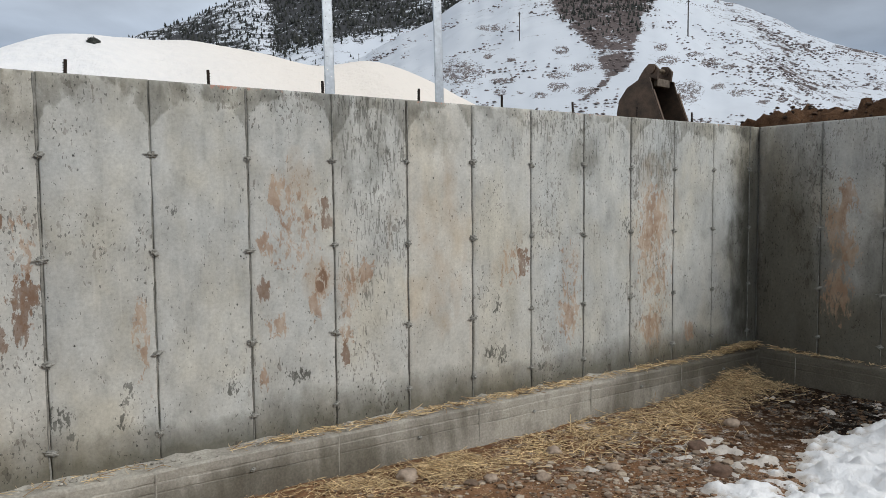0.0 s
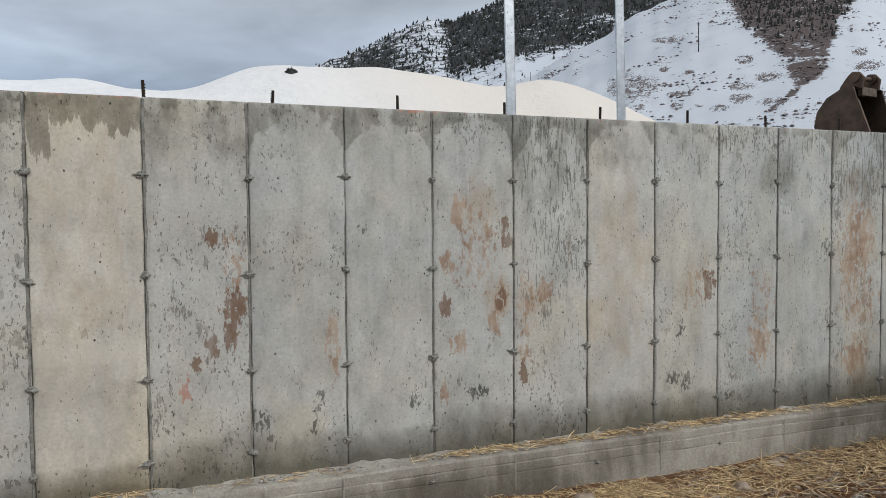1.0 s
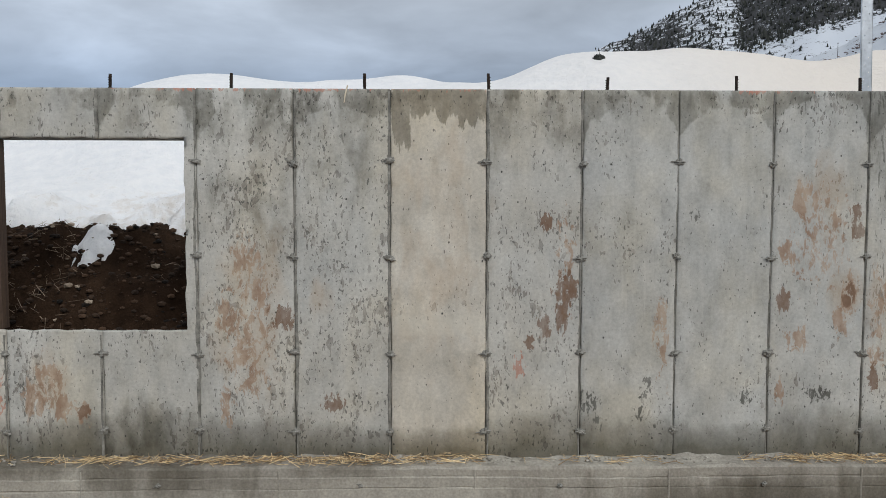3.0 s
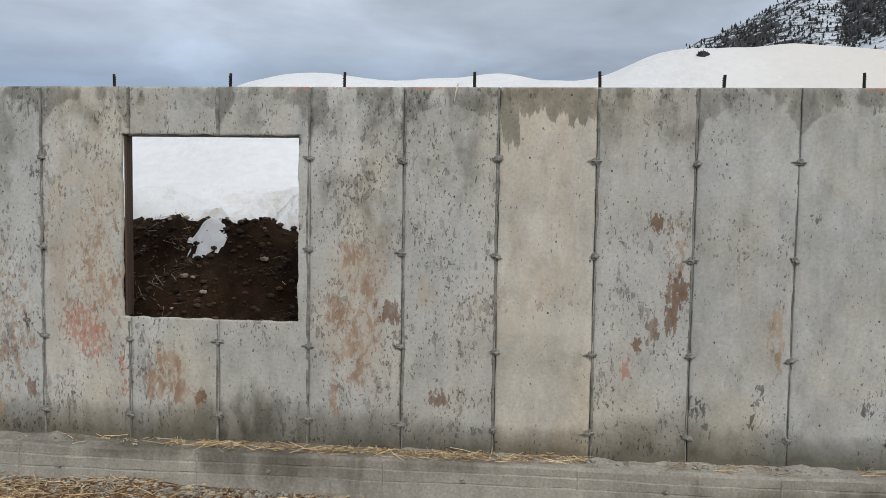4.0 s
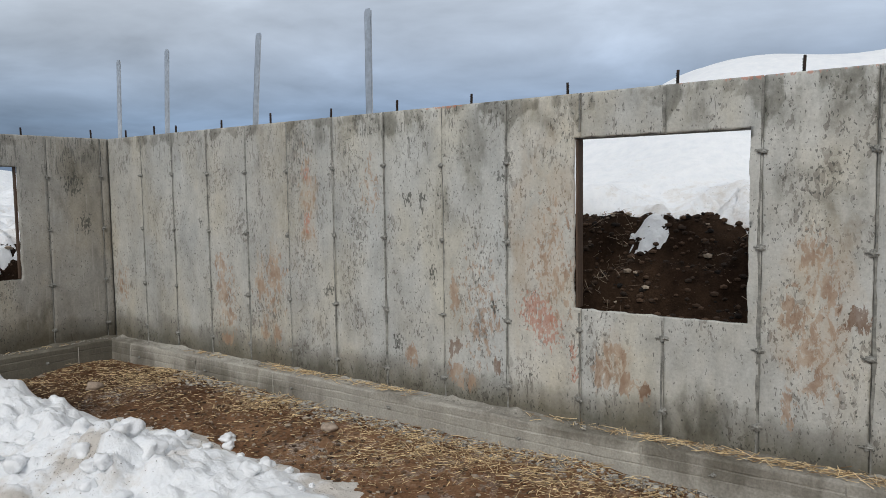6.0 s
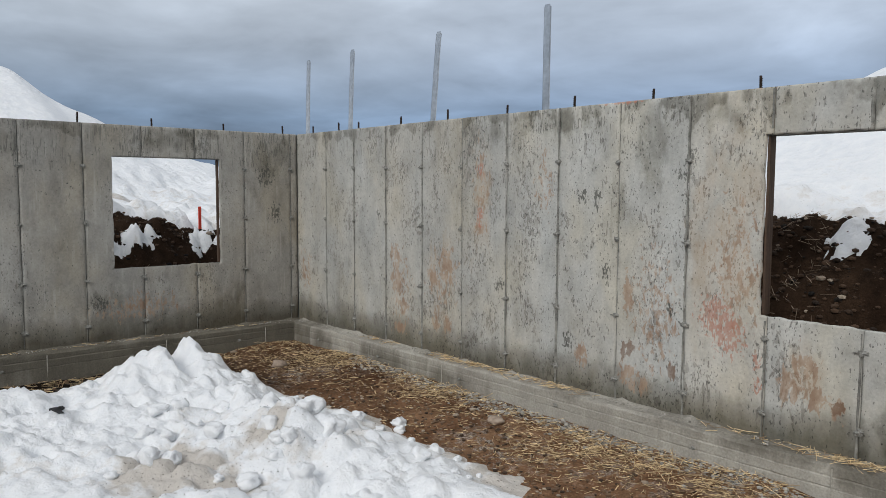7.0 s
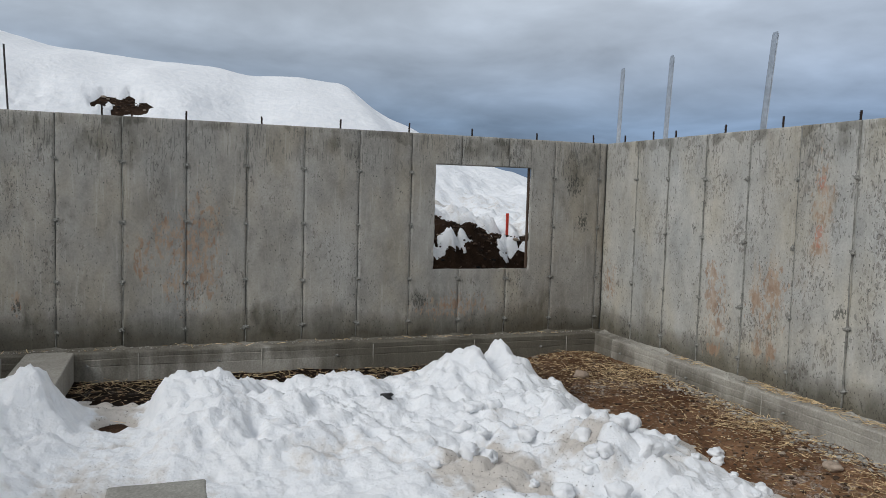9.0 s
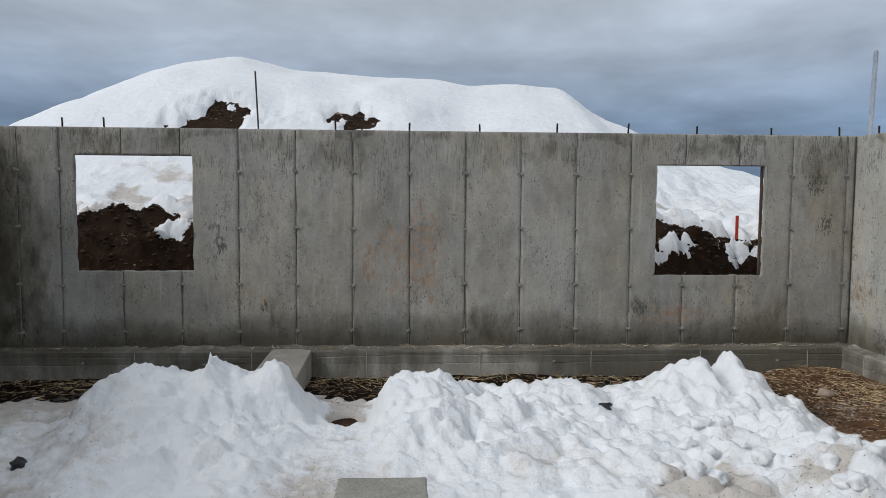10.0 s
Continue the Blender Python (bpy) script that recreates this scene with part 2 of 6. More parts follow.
    c = stain(c, "crown", (0.50, 0.49, 0.46, 1), 1.15, 0.76, 0.46, 0.03, drips, "MULTIPLY")
    c = stain(c, "seam", (0.60, 0.60, 0.57, 1), 1.0, 0.86, 0.36, 0.10, soft, "MULTIPLY")
    c = stain(c, "rust", mix(nd, ramp(nd, mid, [(0.42, 0.0), (0.58, 1.0)]), (0.30, 0.192, 0.125, 1), (0.42, 0.295, 0.20, 1)), 0.88, 0.755, 0.355, 0.06, film)
    c = stain(c, "red", (0.45, 0.20, 0.135, 1), 0.85, 0.76, 0.33, 0.04, bits)
    c = stain(c, "mud", (0.185, 0.112, 0.072, 1), 0.95, 0.79, 0.42, 0.03, film)
    c = stain(c, "pitch", (0.07, 0.071, 0.062, 1), 0.92, 0.74, 0.28, 0.03, bits)
    c = stain(c, "chalk", (0.62, 0.60, 0.52, 1), 0.4, 0.72, 0.46, 0.10, soft)
    h = math_n(nd, "ADD", math_n(nd, "MULTIPLY", mid, 0.35), math_n(nd, "MULTIPLY", fine, 0.22))
    h = math_n(nd, "SUBTRACT", h, math_n(nd, "MULTIPLY", pits, 0.9))
    h = math_n(nd, "SUBTRACT", h, math_n(nd, "MULTIPLY", fl, 0.35))
    close(nt, nd, c, ramp(nd, big, [(0.3, 0.74), (0.7, 0.9)]), h, 0.6, 0.006)
    return m


def concrete_plain(name, base, dark, scale=1.0, streak=0.5):
    m, nt, nd = material(name)
    co = nd("TexCoord").outputs["Object"]
    a = tex(nd, co, 1.7 * scale, 5)
    b = tex(nd, stretched(nd, co, 1, 1, 0.15), 9.0 * scale, 5, 0.65)
    f = tex(nd, co, 60.0, 4, 0.6)
    c = mix(nd, ramp(nd, a, [(0.3, 0.0), (0.68, 1.0)]), (*dark, 1), (*base, 1))
    c = mix(nd, math_n(nd, "MULTIPLY", ramp(nd, b, [(0.42, 1.0), (0.62, 0.0)]), streak), c, (*[0.55 * v for v in dark], 1))
    c = mix(nd, math_n(nd, "MULTIPLY", ramp(nd, b, [(0.62, 0.0), (0.74, 1.0)]), 0.45), c, (0.46, 0.45, 0.41, 1))
    c = mix(nd, 1.0, c, ramp(nd, f, [(0.25, 0.72), (0.75, 1.22)]), "MULTIPLY")
    # wet blotches and runs, and the even darkening of whole sides
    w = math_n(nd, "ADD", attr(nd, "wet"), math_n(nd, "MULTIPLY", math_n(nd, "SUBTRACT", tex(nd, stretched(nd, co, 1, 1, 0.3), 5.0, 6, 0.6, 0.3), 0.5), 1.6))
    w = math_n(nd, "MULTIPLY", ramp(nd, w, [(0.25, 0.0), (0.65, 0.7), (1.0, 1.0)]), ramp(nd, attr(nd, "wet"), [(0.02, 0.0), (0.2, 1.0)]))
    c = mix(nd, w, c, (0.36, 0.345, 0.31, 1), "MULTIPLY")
    close(nt, nd, c, 0.85, math_n(nd, "ADD", math_n(nd, "MULTIPLY", f, 0.4), b), 0.5, 0.006)
    return m


def dirt_mat():
    m, nt, nd = material("clay_soil")
    co = nd("TexCoord").outputs["Object"]
    a = tex(nd, co, 1.3, 5, 0.6)
    b = tex(nd, co, 9.0, 6, 0.65)
    f = tex(nd, co, 70.0, 4, 0.65)
    wet = attr(nd, "wet")
    dry_c = mix(nd, ramp(nd, a, [(0.35, 0.0), (0.65, 1.0)]), (0.165, 0.082, 0.043, 1), (0.32, 0.185, 0.105, 1))
    wet_c = mix(nd, ramp(nd, a, [(0.35, 0.0), (0.65, 1.0)]), (0.007, 0.0048, 0.0035, 1), (0.022, 0.014, 0.0095, 1))
    c = mix(nd, wet, dry_c, wet_c)
    c = mix(nd, math_n(nd, "MULTIPLY", attr(nd, "gravel"), ramp(nd, b, [(0.50, 0.0), (0.56, 1.0)])), c, mix(nd, ramp(nd, f, [(0.42, 0.0), (0.58, 1.0)]), (0.09, 0.085, 0.08, 1), (0.42, 0.40, 0.365, 1)))
    c = mix(nd, 1.0, c, ramp(nd, b, [(0.28, 0.5), (0.5, 0.95), (0.75, 1.35)]), "MULTIPLY")
    c = mix(nd, 1.0, c, ramp(nd, f, [(0.25, 0.6), (0.75, 1.35)]), "MULTIPLY")
    h = math_n(nd, "ADD", b, math_n(nd, "MULTIPLY", f, 0.35))
    close(nt, nd, c, 0.95, h, 1.0, 0.04, spec=0.08)
    return m


def snow_mat(name="snow", grime=1.0):
    m, nt, nd = material(name)
    co = nd("TexCoord").outputs["Object"]
    a = tex(nd, co, 0.9, 5, 0.6)
    b = tex(nd, co, 8.0, 6, 0.62)
    f = tex(nd, co, 42.0, 6, 0.7)
    c = mix(nd, ramp(nd, b, [(0.3, 0.0), (0.7, 1.0)]), (0.80, 0.825, 0.855, 1), (0.905, 0.915, 0.925, 1))
    c = mix(nd, attr(nd, "tint"), c, (0.80, 0.735, 0.655, 1))
    d = math_n(nd, "ADD", attr(nd, "dirty"), math_n(nd, "MULTIPLY", math_n(nd, "SUBTRACT", b, 0.5), 1.4))
    d = math_n(nd, "MULTIPLY", ramp(nd, d, [(0.35, 0.0), (0.85, 1.0)]), 0.75 * grime)
    c = mix(nd, d, c, (0.47, 0.415, 0.35, 1))
    sp = tex(nd, co, 52.0, 3, 0.55)
    spk = math_n(nd, "MULTIPLY", ramp(nd, sp, [(0.64, 0.0), (0.68, 1.0)]), ramp(nd, attr(nd, "dirty"), [(0.25, 0.0), (0.8, 0.9)]))
    c = mix(nd, math_n(nd, "MULTIPLY", spk, grime), c, (0.10, 0.085, 0.07, 1))
    h = math_n(nd, "ADD", b, math_n(nd, "MULTIPLY", f, 0.24))
    close(nt, nd, c, 0.62, h, 0.85, 0.042, spec=0.25)
    return m


def simple(name, c1, c2, scale=8.0, rough=0.7, metal=0.0, bump=0.3, spec=0.4, fine=60.0):
    m, nt, nd = material(name)
    co = nd("TexCoord").outputs["Object"]
    a = tex(nd, co, scale, 6, 0.62)
    f = tex(nd, co, fine, 3)
    c = mix(nd, ramp(nd, a, [(0.32, 0.0), (0.68, 1.0)]), (*c1, 1), (*c2, 1))
    c = mix(nd, 1.0, c, ramp(nd, f, [(0.25, 0.82), (0.75, 1.15)]), "MULTIPLY")
    close(nt, nd, c, rough, math_n(nd, "ADD", a, math_n(nd, "MULTIPLY", f, 0.3)), bump, 0.004, metal, spec)
    return m


def varied(name, c1, c2, rough=0.8):
    """For many small loose pieces in one mesh: each takes its own colour."""
    m, nt, nd = material(name)
    r = nd("NewGeometry").outputs["Random Per Island"]
    co = nd("TexCoord").outputs["Object"]
    f = tex(nd, co, 40.0, 3)
    c = mix(nd, r, (*c1, 1), (*c2, 1))
    c = mix(nd, 1.0, c, ramp(nd, f, [(0.25, 0.75), (0.75, 1.2)]), "MULTIPLY")
    close(nt, nd, c, rough, f, 0.3, 0.004)
    return m


def wood_mat(name, c1, c2):
    m, nt, nd = material(name)
    co = nd("TexCoord").outputs["Object"]
    g = tex(nd, stretched(nd, co, 30, 30, 1.2), 2.0, 5, 0.6, 0.6)
    f = tex(nd, co, 50.0, 3)
    c = mix(nd, ramp(nd, g, [(0.35, 0.0), (0.65, 1.0)]), (*c1, 1), (*c2, 1))
    c = mix(nd, 1.0, c, ramp(nd, f, [(0.25, 0.8), (0.75, 1.15)]), "MULTIPLY")
    close(nt, nd, c, 0.75, g, 0.4, 0.003)
    return m


def slope_mat(name, snow_a, snow_b, veg_a, veg_b, cover, veg_scale):
    """A far snowy slope with low scrub showing through."""
    m, nt, nd = material(name)
    co = nd("TexCoord").outputs["Object"]
    big = tex(nd, co, veg_scale * 0.12, 4, 0.6)
    med = tex(nd, stretched(nd, co, 1, 1, 2.2), veg_scale, 6, 0.68)
    fine = tex(nd, co, veg_scale * 6, 4, 0.65)
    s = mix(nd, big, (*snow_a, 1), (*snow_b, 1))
    f = math_n(nd, "ADD", med, math_n(nd, "MULTIPLY", math_n(nd, "SUBTRACT", big, 0.5), 0.5))
    f = math_n(nd, "ADD", f, math_n(nd, "MULTIPLY", math_n(nd, "SUBTRACT", fine, 0.5), 0.55))
    f = math_n(nd, "ADD", f, math_n(nd, "MULTIPLY", attr(nd, "scrub"), 0.27))
    v = mix(nd, fine, (*veg_a, 1), (*veg_b, 1))
    c = mix(nd, ramp(nd, f, [(cover, 0.0), (cover + 0.09, 1.0)]), s, v)
    close(nt, nd, c, 0.9, med, 0.2, 0.5, spec=0.1)
    return m


M_WALL = concrete_wall()
M_CORE = concrete_plain("rough_concrete", (0.34, 0.34, 0.31), (0.24, 0.24, 0.22))
M_FOOT = concrete_plain("footing_concrete", (0.47, 0.45, 0.395), (0.32, 0.30, 0.262), 1.0, 0.22)
M_RIDGE = simple("joint_mortar", (0.11, 0.11, 0.10), (0.34, 0.335, 0.30), 14, 0.9, bump=0.5)
M_PAD = concrete_plain("pad_concrete", (0.36, 0.35, 0.31), (0.25, 0.24, 0.21), 2.0, 0.2)
M_DIRT = dirt_mat()
M_SNOW = snow_mat()
M_GROUT = simple("tie_grout", (0.15, 0.15, 0.135), (0.36, 0.355, 0.325), 45, 0.9)
M_REBAR = simple("rusty_rebar", (0.02, 0.017, 0.015), (0.06, 0.04, 0.03), 40, 0.7, 0.6)
M_GALV = simple("galvanized_steel", (0.44, 0.475, 0.51), (0.56, 0.595, 0.63), 5, 0.40, 0.85, 0.06, fine=25.0)
M_BUCK = wood_mat("weathered_plank", (0.045, 0.028, 0.02), (0.11, 0.07, 0.045))
M_IRON = simple("rusty_bucket_steel", (0.055, 0.040, 0.031), (0.135, 0.090, 0.062), 7, 0.6, 0.35, 0.35)
M_PIN = simple("worn_steel", (0.09, 0.07, 0.05), (0.24, 0.19, 0.14), 16, 0.5, 0.5, 0.2)
M_STAKE = simple("orange_marker_paint", (0.62, 0.05, 0.03), (0.78, 0.09, 0.05), 20, 0.6)
M_STRAW = varied("dry_straw", (0.19, 0.112, 0.055), (0.96, 0.75, 0.44))
M_STONE = varied("field_stone", (0.13, 0.088, 0.06), (0.46, 0.385, 0.30))
M_CLOD = varied("soil_clods", (0.004, 0.003, 0.0022), (0.085, 0.05, 0.03), 0.95)
M_GRIT = varied("mud_grit", (0.03, 0.024, 0.019), (0.16, 0.125, 0.09), 0.95)
M_CRUMB = varied("dry_soil_crumbs", (0.03, 0.018, 0.011), (0.24, 0.15, 0.09), 0.95)
M_ROOT = varied("dead_roots", (0.10, 0.065, 0.045), (0.52, 0.42, 0.31))
M_BRUSH = varied("bare_brush", (0.085, 0.07, 0.068), (0.27, 0.23, 0.22), 0.95)
M_FIR = varied("dark_conifers", (0.012, 0.016, 0.014), (0.045, 0.048, 0.042), 0.95)
M_POLE = simple("old_pole_wood", (0.03, 0.026, 0.024), (0.07, 0.06, 0.055), 12, 0.9)
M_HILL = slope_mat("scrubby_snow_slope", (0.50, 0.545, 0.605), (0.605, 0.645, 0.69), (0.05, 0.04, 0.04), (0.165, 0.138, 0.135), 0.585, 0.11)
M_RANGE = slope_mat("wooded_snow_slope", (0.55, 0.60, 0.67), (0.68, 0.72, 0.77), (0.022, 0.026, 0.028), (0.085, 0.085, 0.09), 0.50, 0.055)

# ---- plan ----
XW, XE, YN, YS = -8.12, 8.50, 0.0, -9.45      # inner faces of the walls
THICK, TOP, FOOT = 0.20, 2.64, 0.295          # wall thickness, wall top, footing top
PANEL = 0.607                                 # width of a form panel
LEDGE = 0.15                                  # how far the footing stands out
TIE_ROWS = (2.185, 1.588, 0.975, 0.472)


# ---- ground, inside and out ----
def gap(x, y):
    """How far a place lies outside the walls' outer faces; negative inside."""
    dx = np.maximum(XW - THICK - x, x - XE - THICK)
    dy = np.maximum(YS - THICK - y, y - YN - THICK)
    return np.where((dx > 0) & (dy > 0), np.hypot(dx, dy), np.maximum(dx, dy))


def profile(v, at, height):
    """A soft line through a few heights."""
    out, wide = 0.0, (at[-1] - at[0]) / len(at) * 0.22
    for o, w in ((-1.5, 0.15), (-0.5, 0.35), (0.5, 0.35), (1.5, 0.15)):
        out = out + w * np.interp(v + o * wide, at, height)
    return out - 0.24


def berm(x):
    return profile(x, [-11, -8, -6, -3.8, -2.4, -1, 0, 1.2, 1.7, 2.3, 3, 4.3, 5.2, 6, 6.75, 7.5, 8.2, 9.1, 10, 12],
                   [1.6, 1.9, 2.6, 3.5, 3.74, 3.62, 3.76, 3.76, 3.8, 4.02, 4.18, 4.16, 4.04, 3.94, 4.18, 4.04, 3.86, 3.6, 3.0, 1.8])


def spoil(y):
    return profile(y, [-17, -14.6, -13, -12.3, -11.4, -10.4, -9.1, -8, -6.2, -5.2, -4.4, -3.4, -2.2, -1.1, -0.3, 0.7, 1.6, 2.3, 3.5, 6, 9],
                   [1.6, 2.6, 3.66, 4.02, 4.54, 4.80, 5.12, 5.01, 4.83, 4.85, 4.75, 4.55, 4.55, 4.46, 4.04, 3.5, 2.95, 2.66, 2.36, 2.0, 1.6])


def soil(x, y):
    d = gap(x, y)
    rough = fbm(x * 0.9, y * 0.9, 3, 3) * 0.025 + fbm(x * 4.5, y * 4.5, 7, 3) * 0.016
    inside = rough + 0.075 * smooth(-1.6, -0.25, y) * smooth(1.5, -2.5, x) - 0.02 * smooth(2, 6, x)
    lumps = fbm(x * 2.2, y * 2.2, 21, 4) * 0.13 + fbm(x * 6, y * 6, 22, 3) * 0.10 + 0.3 * clods(x, y, 0.2, 23, 0.6)
    lip = 1.62 + 0.10 * fbm(x * 0.8, y * 0.8, 31, 2)
    north = smooth(0.5, 3.0, y)
    lip = lip + north * 0.62 * smooth(4.5, 7.0, x) * smooth(11.5, 9.0, x) * smooth(3.6, 2.2, y)
    east = smooth(8.7, 9.3, x) * smooth(-11, -7, y) * smooth(2.4, 0.4, y)
    lip = lip + east * (1.26 + 0.20 * smooth(0.6, -1.2, y) + 0.05 * fbm(x * 1.9, y * 1.9, 41, 3) + 0.10 * fbm(x * 6, y * 6, 43, 4, 0.65)) * smooth(14, 10.5, x)
    lip = lip + north * 0.22 * smooth(-1.95, -1.65, x) * smooth(0.4, -0.4, x) * smooth(2.6, 1.6, y)
    lip = lip - 0.26 * smooth(-1.5, -0.6, y) * smooth(1.5, 0.5, y) * smooth(-8.3, -8.6, x)
    bank = 0.35 + (lip - 0.35) * smooth(0.05, 1.25, d) ** 0.8 + lumps * smooth(0.1, 0.6, d) * smooth(2.4, 1.2, d)
    yn = np.clip(y, 0.2, None)
    b = berm(x)
    rise = np.where(yn < 5.8, smooth(1.2, 6.1, yn), smooth(12.5, 5.5, yn))
    hill_n = np.where(y > 0.2, (b - 1.6) * rise * smooth(-12, -9, x), 0)
    s = spoil(y)
    xo = -x
    rise_w = np.where(xo < 18, 0.06 * smooth(9.3, 11.5, xo) + 0.94 * smooth(10.5, 18.3, xo), smooth(30, 17.5, xo))
    hill_w = np.where(x < -8.4, (s - 1.6) * rise_w, 0)
    out = bank + np.maximum(hill_n, hill_w)
    out = np.maximum(out, np.minimum(2.64, 3.05 - 1.2 * np.hypot(x - 8.05, y - 1.05)) + 0.03 * fbm(x * 5, y * 5, 33, 3))
    far = smooth(60, 400, np.hypot(x, y))
    return np.where(d > 0, out * (1 - far) + (1.2 + 0.004 * np.hypot(x, y) * 0) * far, inside)


def hole(x, y, cx, cy, rx, ry, seed):
    return np.clip(1.35 - np.hypot((x - cx) / rx, (y - cy) / ry) + 0.55 * fbm(x * 1.8, y * 1.8, seed, 3) + 0.35 * fbm(x * 7, y * 7, seed + 1, 3), 0, 1)


def snow_depth(x, y):
    """Depth of the snow outside the walls; below 0 the soil shows."""
    d = gap(x, y)
    t = 0.16 + 0.05 * fbm(x * 0.7, y * 0.7, 51, 2)
    edge = d + 0.20 * fbm(x * 1.3, y * 1.3, 53, 3) + 0.12 * fbm(x * 5, y * 5, 57, 3)
    edge = edge - 0.24 * smooth(-1.95, -1.65, x) * smooth(0.4, -0.4, x) * (y > 0)
    t = t - 0.42 * smooth(1.42, 1.12, edge)
    lumpy = smooth(4.0, 1.6, d) * smooth(-8.4, -8.8, x)
    rubble = smooth(-8.4, -8.8, x) * smooth(16, 13, -x) * (0.35 + 0.65 * smooth(0.35, 0.6, vnoise(x * 0.45, y * 0.45, 65)))
    t = t + rubble * (0.07 * clods(x, y, 0.55, 66, 0.5) + 0.12 * clods(x, y, 0.26, 68, 0.5) - 0.03 + 0.10 * fbm(x * 4.5, y * 4.5, 69, 4, 0.65))
    t = t + lumpy * (0.09 * billow(x * 0.9, y * 0.9, 61, 3) - 0.08 + 0.03 * clods(x, y, 0.42, 63, 0.6) + 0.10 * clods(x, y, 0.2, 67, 0.6) + 0.08 * fbm(x * 4, y * 4, 64, 4, 0.65))
    t = t - 0.5 * smooth(8.3, 9.2, x) * smooth(3.0, 1.8, y) * smooth(16, 13, x)
    t = t - 0.5 * smooth(6.2, 7.0, x) * smooth(2.6, 1.8, y) * smooth(0.1, 0.3, y)
    for cx, cy, rx, ry, sd in ((-14.1, -8.36, 0.66, 0.66, 71), (-14.5, -5.95, 0.40, 0.42, 73)):
        t = t - 0.45 * hole(x, y, cx, cy, rx, ry, sd)
    # patches of snow left lying on the cut bank
    for cx, cy, rx, ry, sd in ((-9.5, -7.60, 0.16, 0.3, 87),):
        h = hole(x, y, cx, cy, rx, ry, sd)
        t = np.where(h > 0.25, np.maximum(t, 0.05 * np.sqrt(np.clip(h - 0.25, 0, 1) / 0.75)), t)
    return np.minimum(t, 0.45)


def lines(lo, hi, step, far, growth=1.22, mid=None):
    """Evenly spaced from lo to hi, then over mid in middling steps, then wider and wider to +-far."""
    core = np.arange(lo, hi + step / 2, step)
    m_lo, m_hi, m_step = mid or (lo, hi, step)
    ends = []
    for sign, first, last in ((1, core[-1], m_hi), (-1, core[0], m_lo)):
        out, w, p = [], step, first
        while abs(p) < far:
            w = min(w * growth, m_step) if sign * (last - p) > 0 else w * growth
            p += sign * w
            out.append(p)
        ends.append(out)
    return np.array(ends[1][::-1] + core.tolist() + ends[0])


gx, gy = lines(-10.2, 10.4, 0.055, 4200, 1.22, (-17, 12, 0.2)), lines(-9.6, 2.4, 0.055, 4200, 1.22, (-11, 8, 0.2))
GX, GY = np.meshgrid(gx, gy)
GZ = soil(GX, GY)
D = gap(GX, GY)
wet = np.where(D > 0, 0.92 - 0.26 * smooth(8.7, 9.6, GX), 0.35 * np.clip(fbm(GX * 0.6, GY * 0.6, 91, 3), 0, 1) + 0.95 * smooth(6.0, 7.6, GX + 0.5 * fbm(GX * 1.5, GY * 1.5, 98, 3)) + 0.85 * smooth(-5.8, -6.8, GX) * smooth(-0.9, -1.7, GY) + 0.4 * smooth(-3, -6.5, GX))
near_foot = np.where(D < 0, smooth(-0.55, -0.22, GY) * 1.3 * smooth(-7.0, -4.5, GX) * smooth(1.5, -0.5, GX) + 0.8 * np.clip(fbm(GX * 1.1, GY * 1.1, 93, 3) - 0.2, 0, 1) + 0.35 * smooth(3.5, 5, GX), 0)
ground = sheet("ground", gx, gy, GZ, M_DIRT, attrs={"wet": wet, "gravel": near_foot})
tagged(ground, "bare brown clay soil with gravel and scattered straw", "ground", kind="structure")

sx, sy = lines(-10.6, 9.2, 0.062, 4200, 1.2, (-20, 12, 0.13)), lines(-10.2, 2.4, 0.062, 4200, 1.2, (-15, 8, 0.13))
SX, SY = np.meshgrid(sx, sy)
ST = snow_depth(SX, SY)
SZ = soil(SX, SY) + ST + np.where(np.hypot(SX, SY) > 25, 0.1, 0)
SD = gap(SX, SY)
dirty_out = (0.42 + 0.35 * smooth(-6, -7, SY)) * smooth(-8.6, -9.4, SX) * smooth(-14, -11, SX) * np.clip(0.3 + 1.6 * fbm(SX * 2.2, SY * 2.2, 94, 4), 0, 1.4) + 0.48 * smooth(4.0, 1.2, SD) * np.clip(0.45 + fbm(SX * 1.4, SY * 1.4, 95, 3), 0, 1) + 0.10 * smooth(0.4, 4, SY) * np.clip(fbm(SX * 0.5, SY * 0.5, 96, 2), 0, 1)
warm_out = (0.25 + 0.6 * smooth(2.0, 6.0, SX)) * smooth(-1.0, 3.5, SX) * smooth(0.4, 3, SY) * smooth(14, 9, SY)
snowfield = sheet("snow_cover", sx, sy, SZ, M_SNOW, keep=(SD > 0.12) & (ST > -0.06), attrs={"dirty": dirty_out, "tint": warm_out})
tagged(snowfield, "white snow cover on the spoil banks and plain", "snow", kind="structure")


# ---- snow inside the walls ----
def mound(x, y, cx, cy, rx, ry, h, p=1.3):
    r = np.clip(1 - np.hypot((x - cx) / rx, (y - cy) / ry), 0, 1)
    return h * (r ** (1 / p))


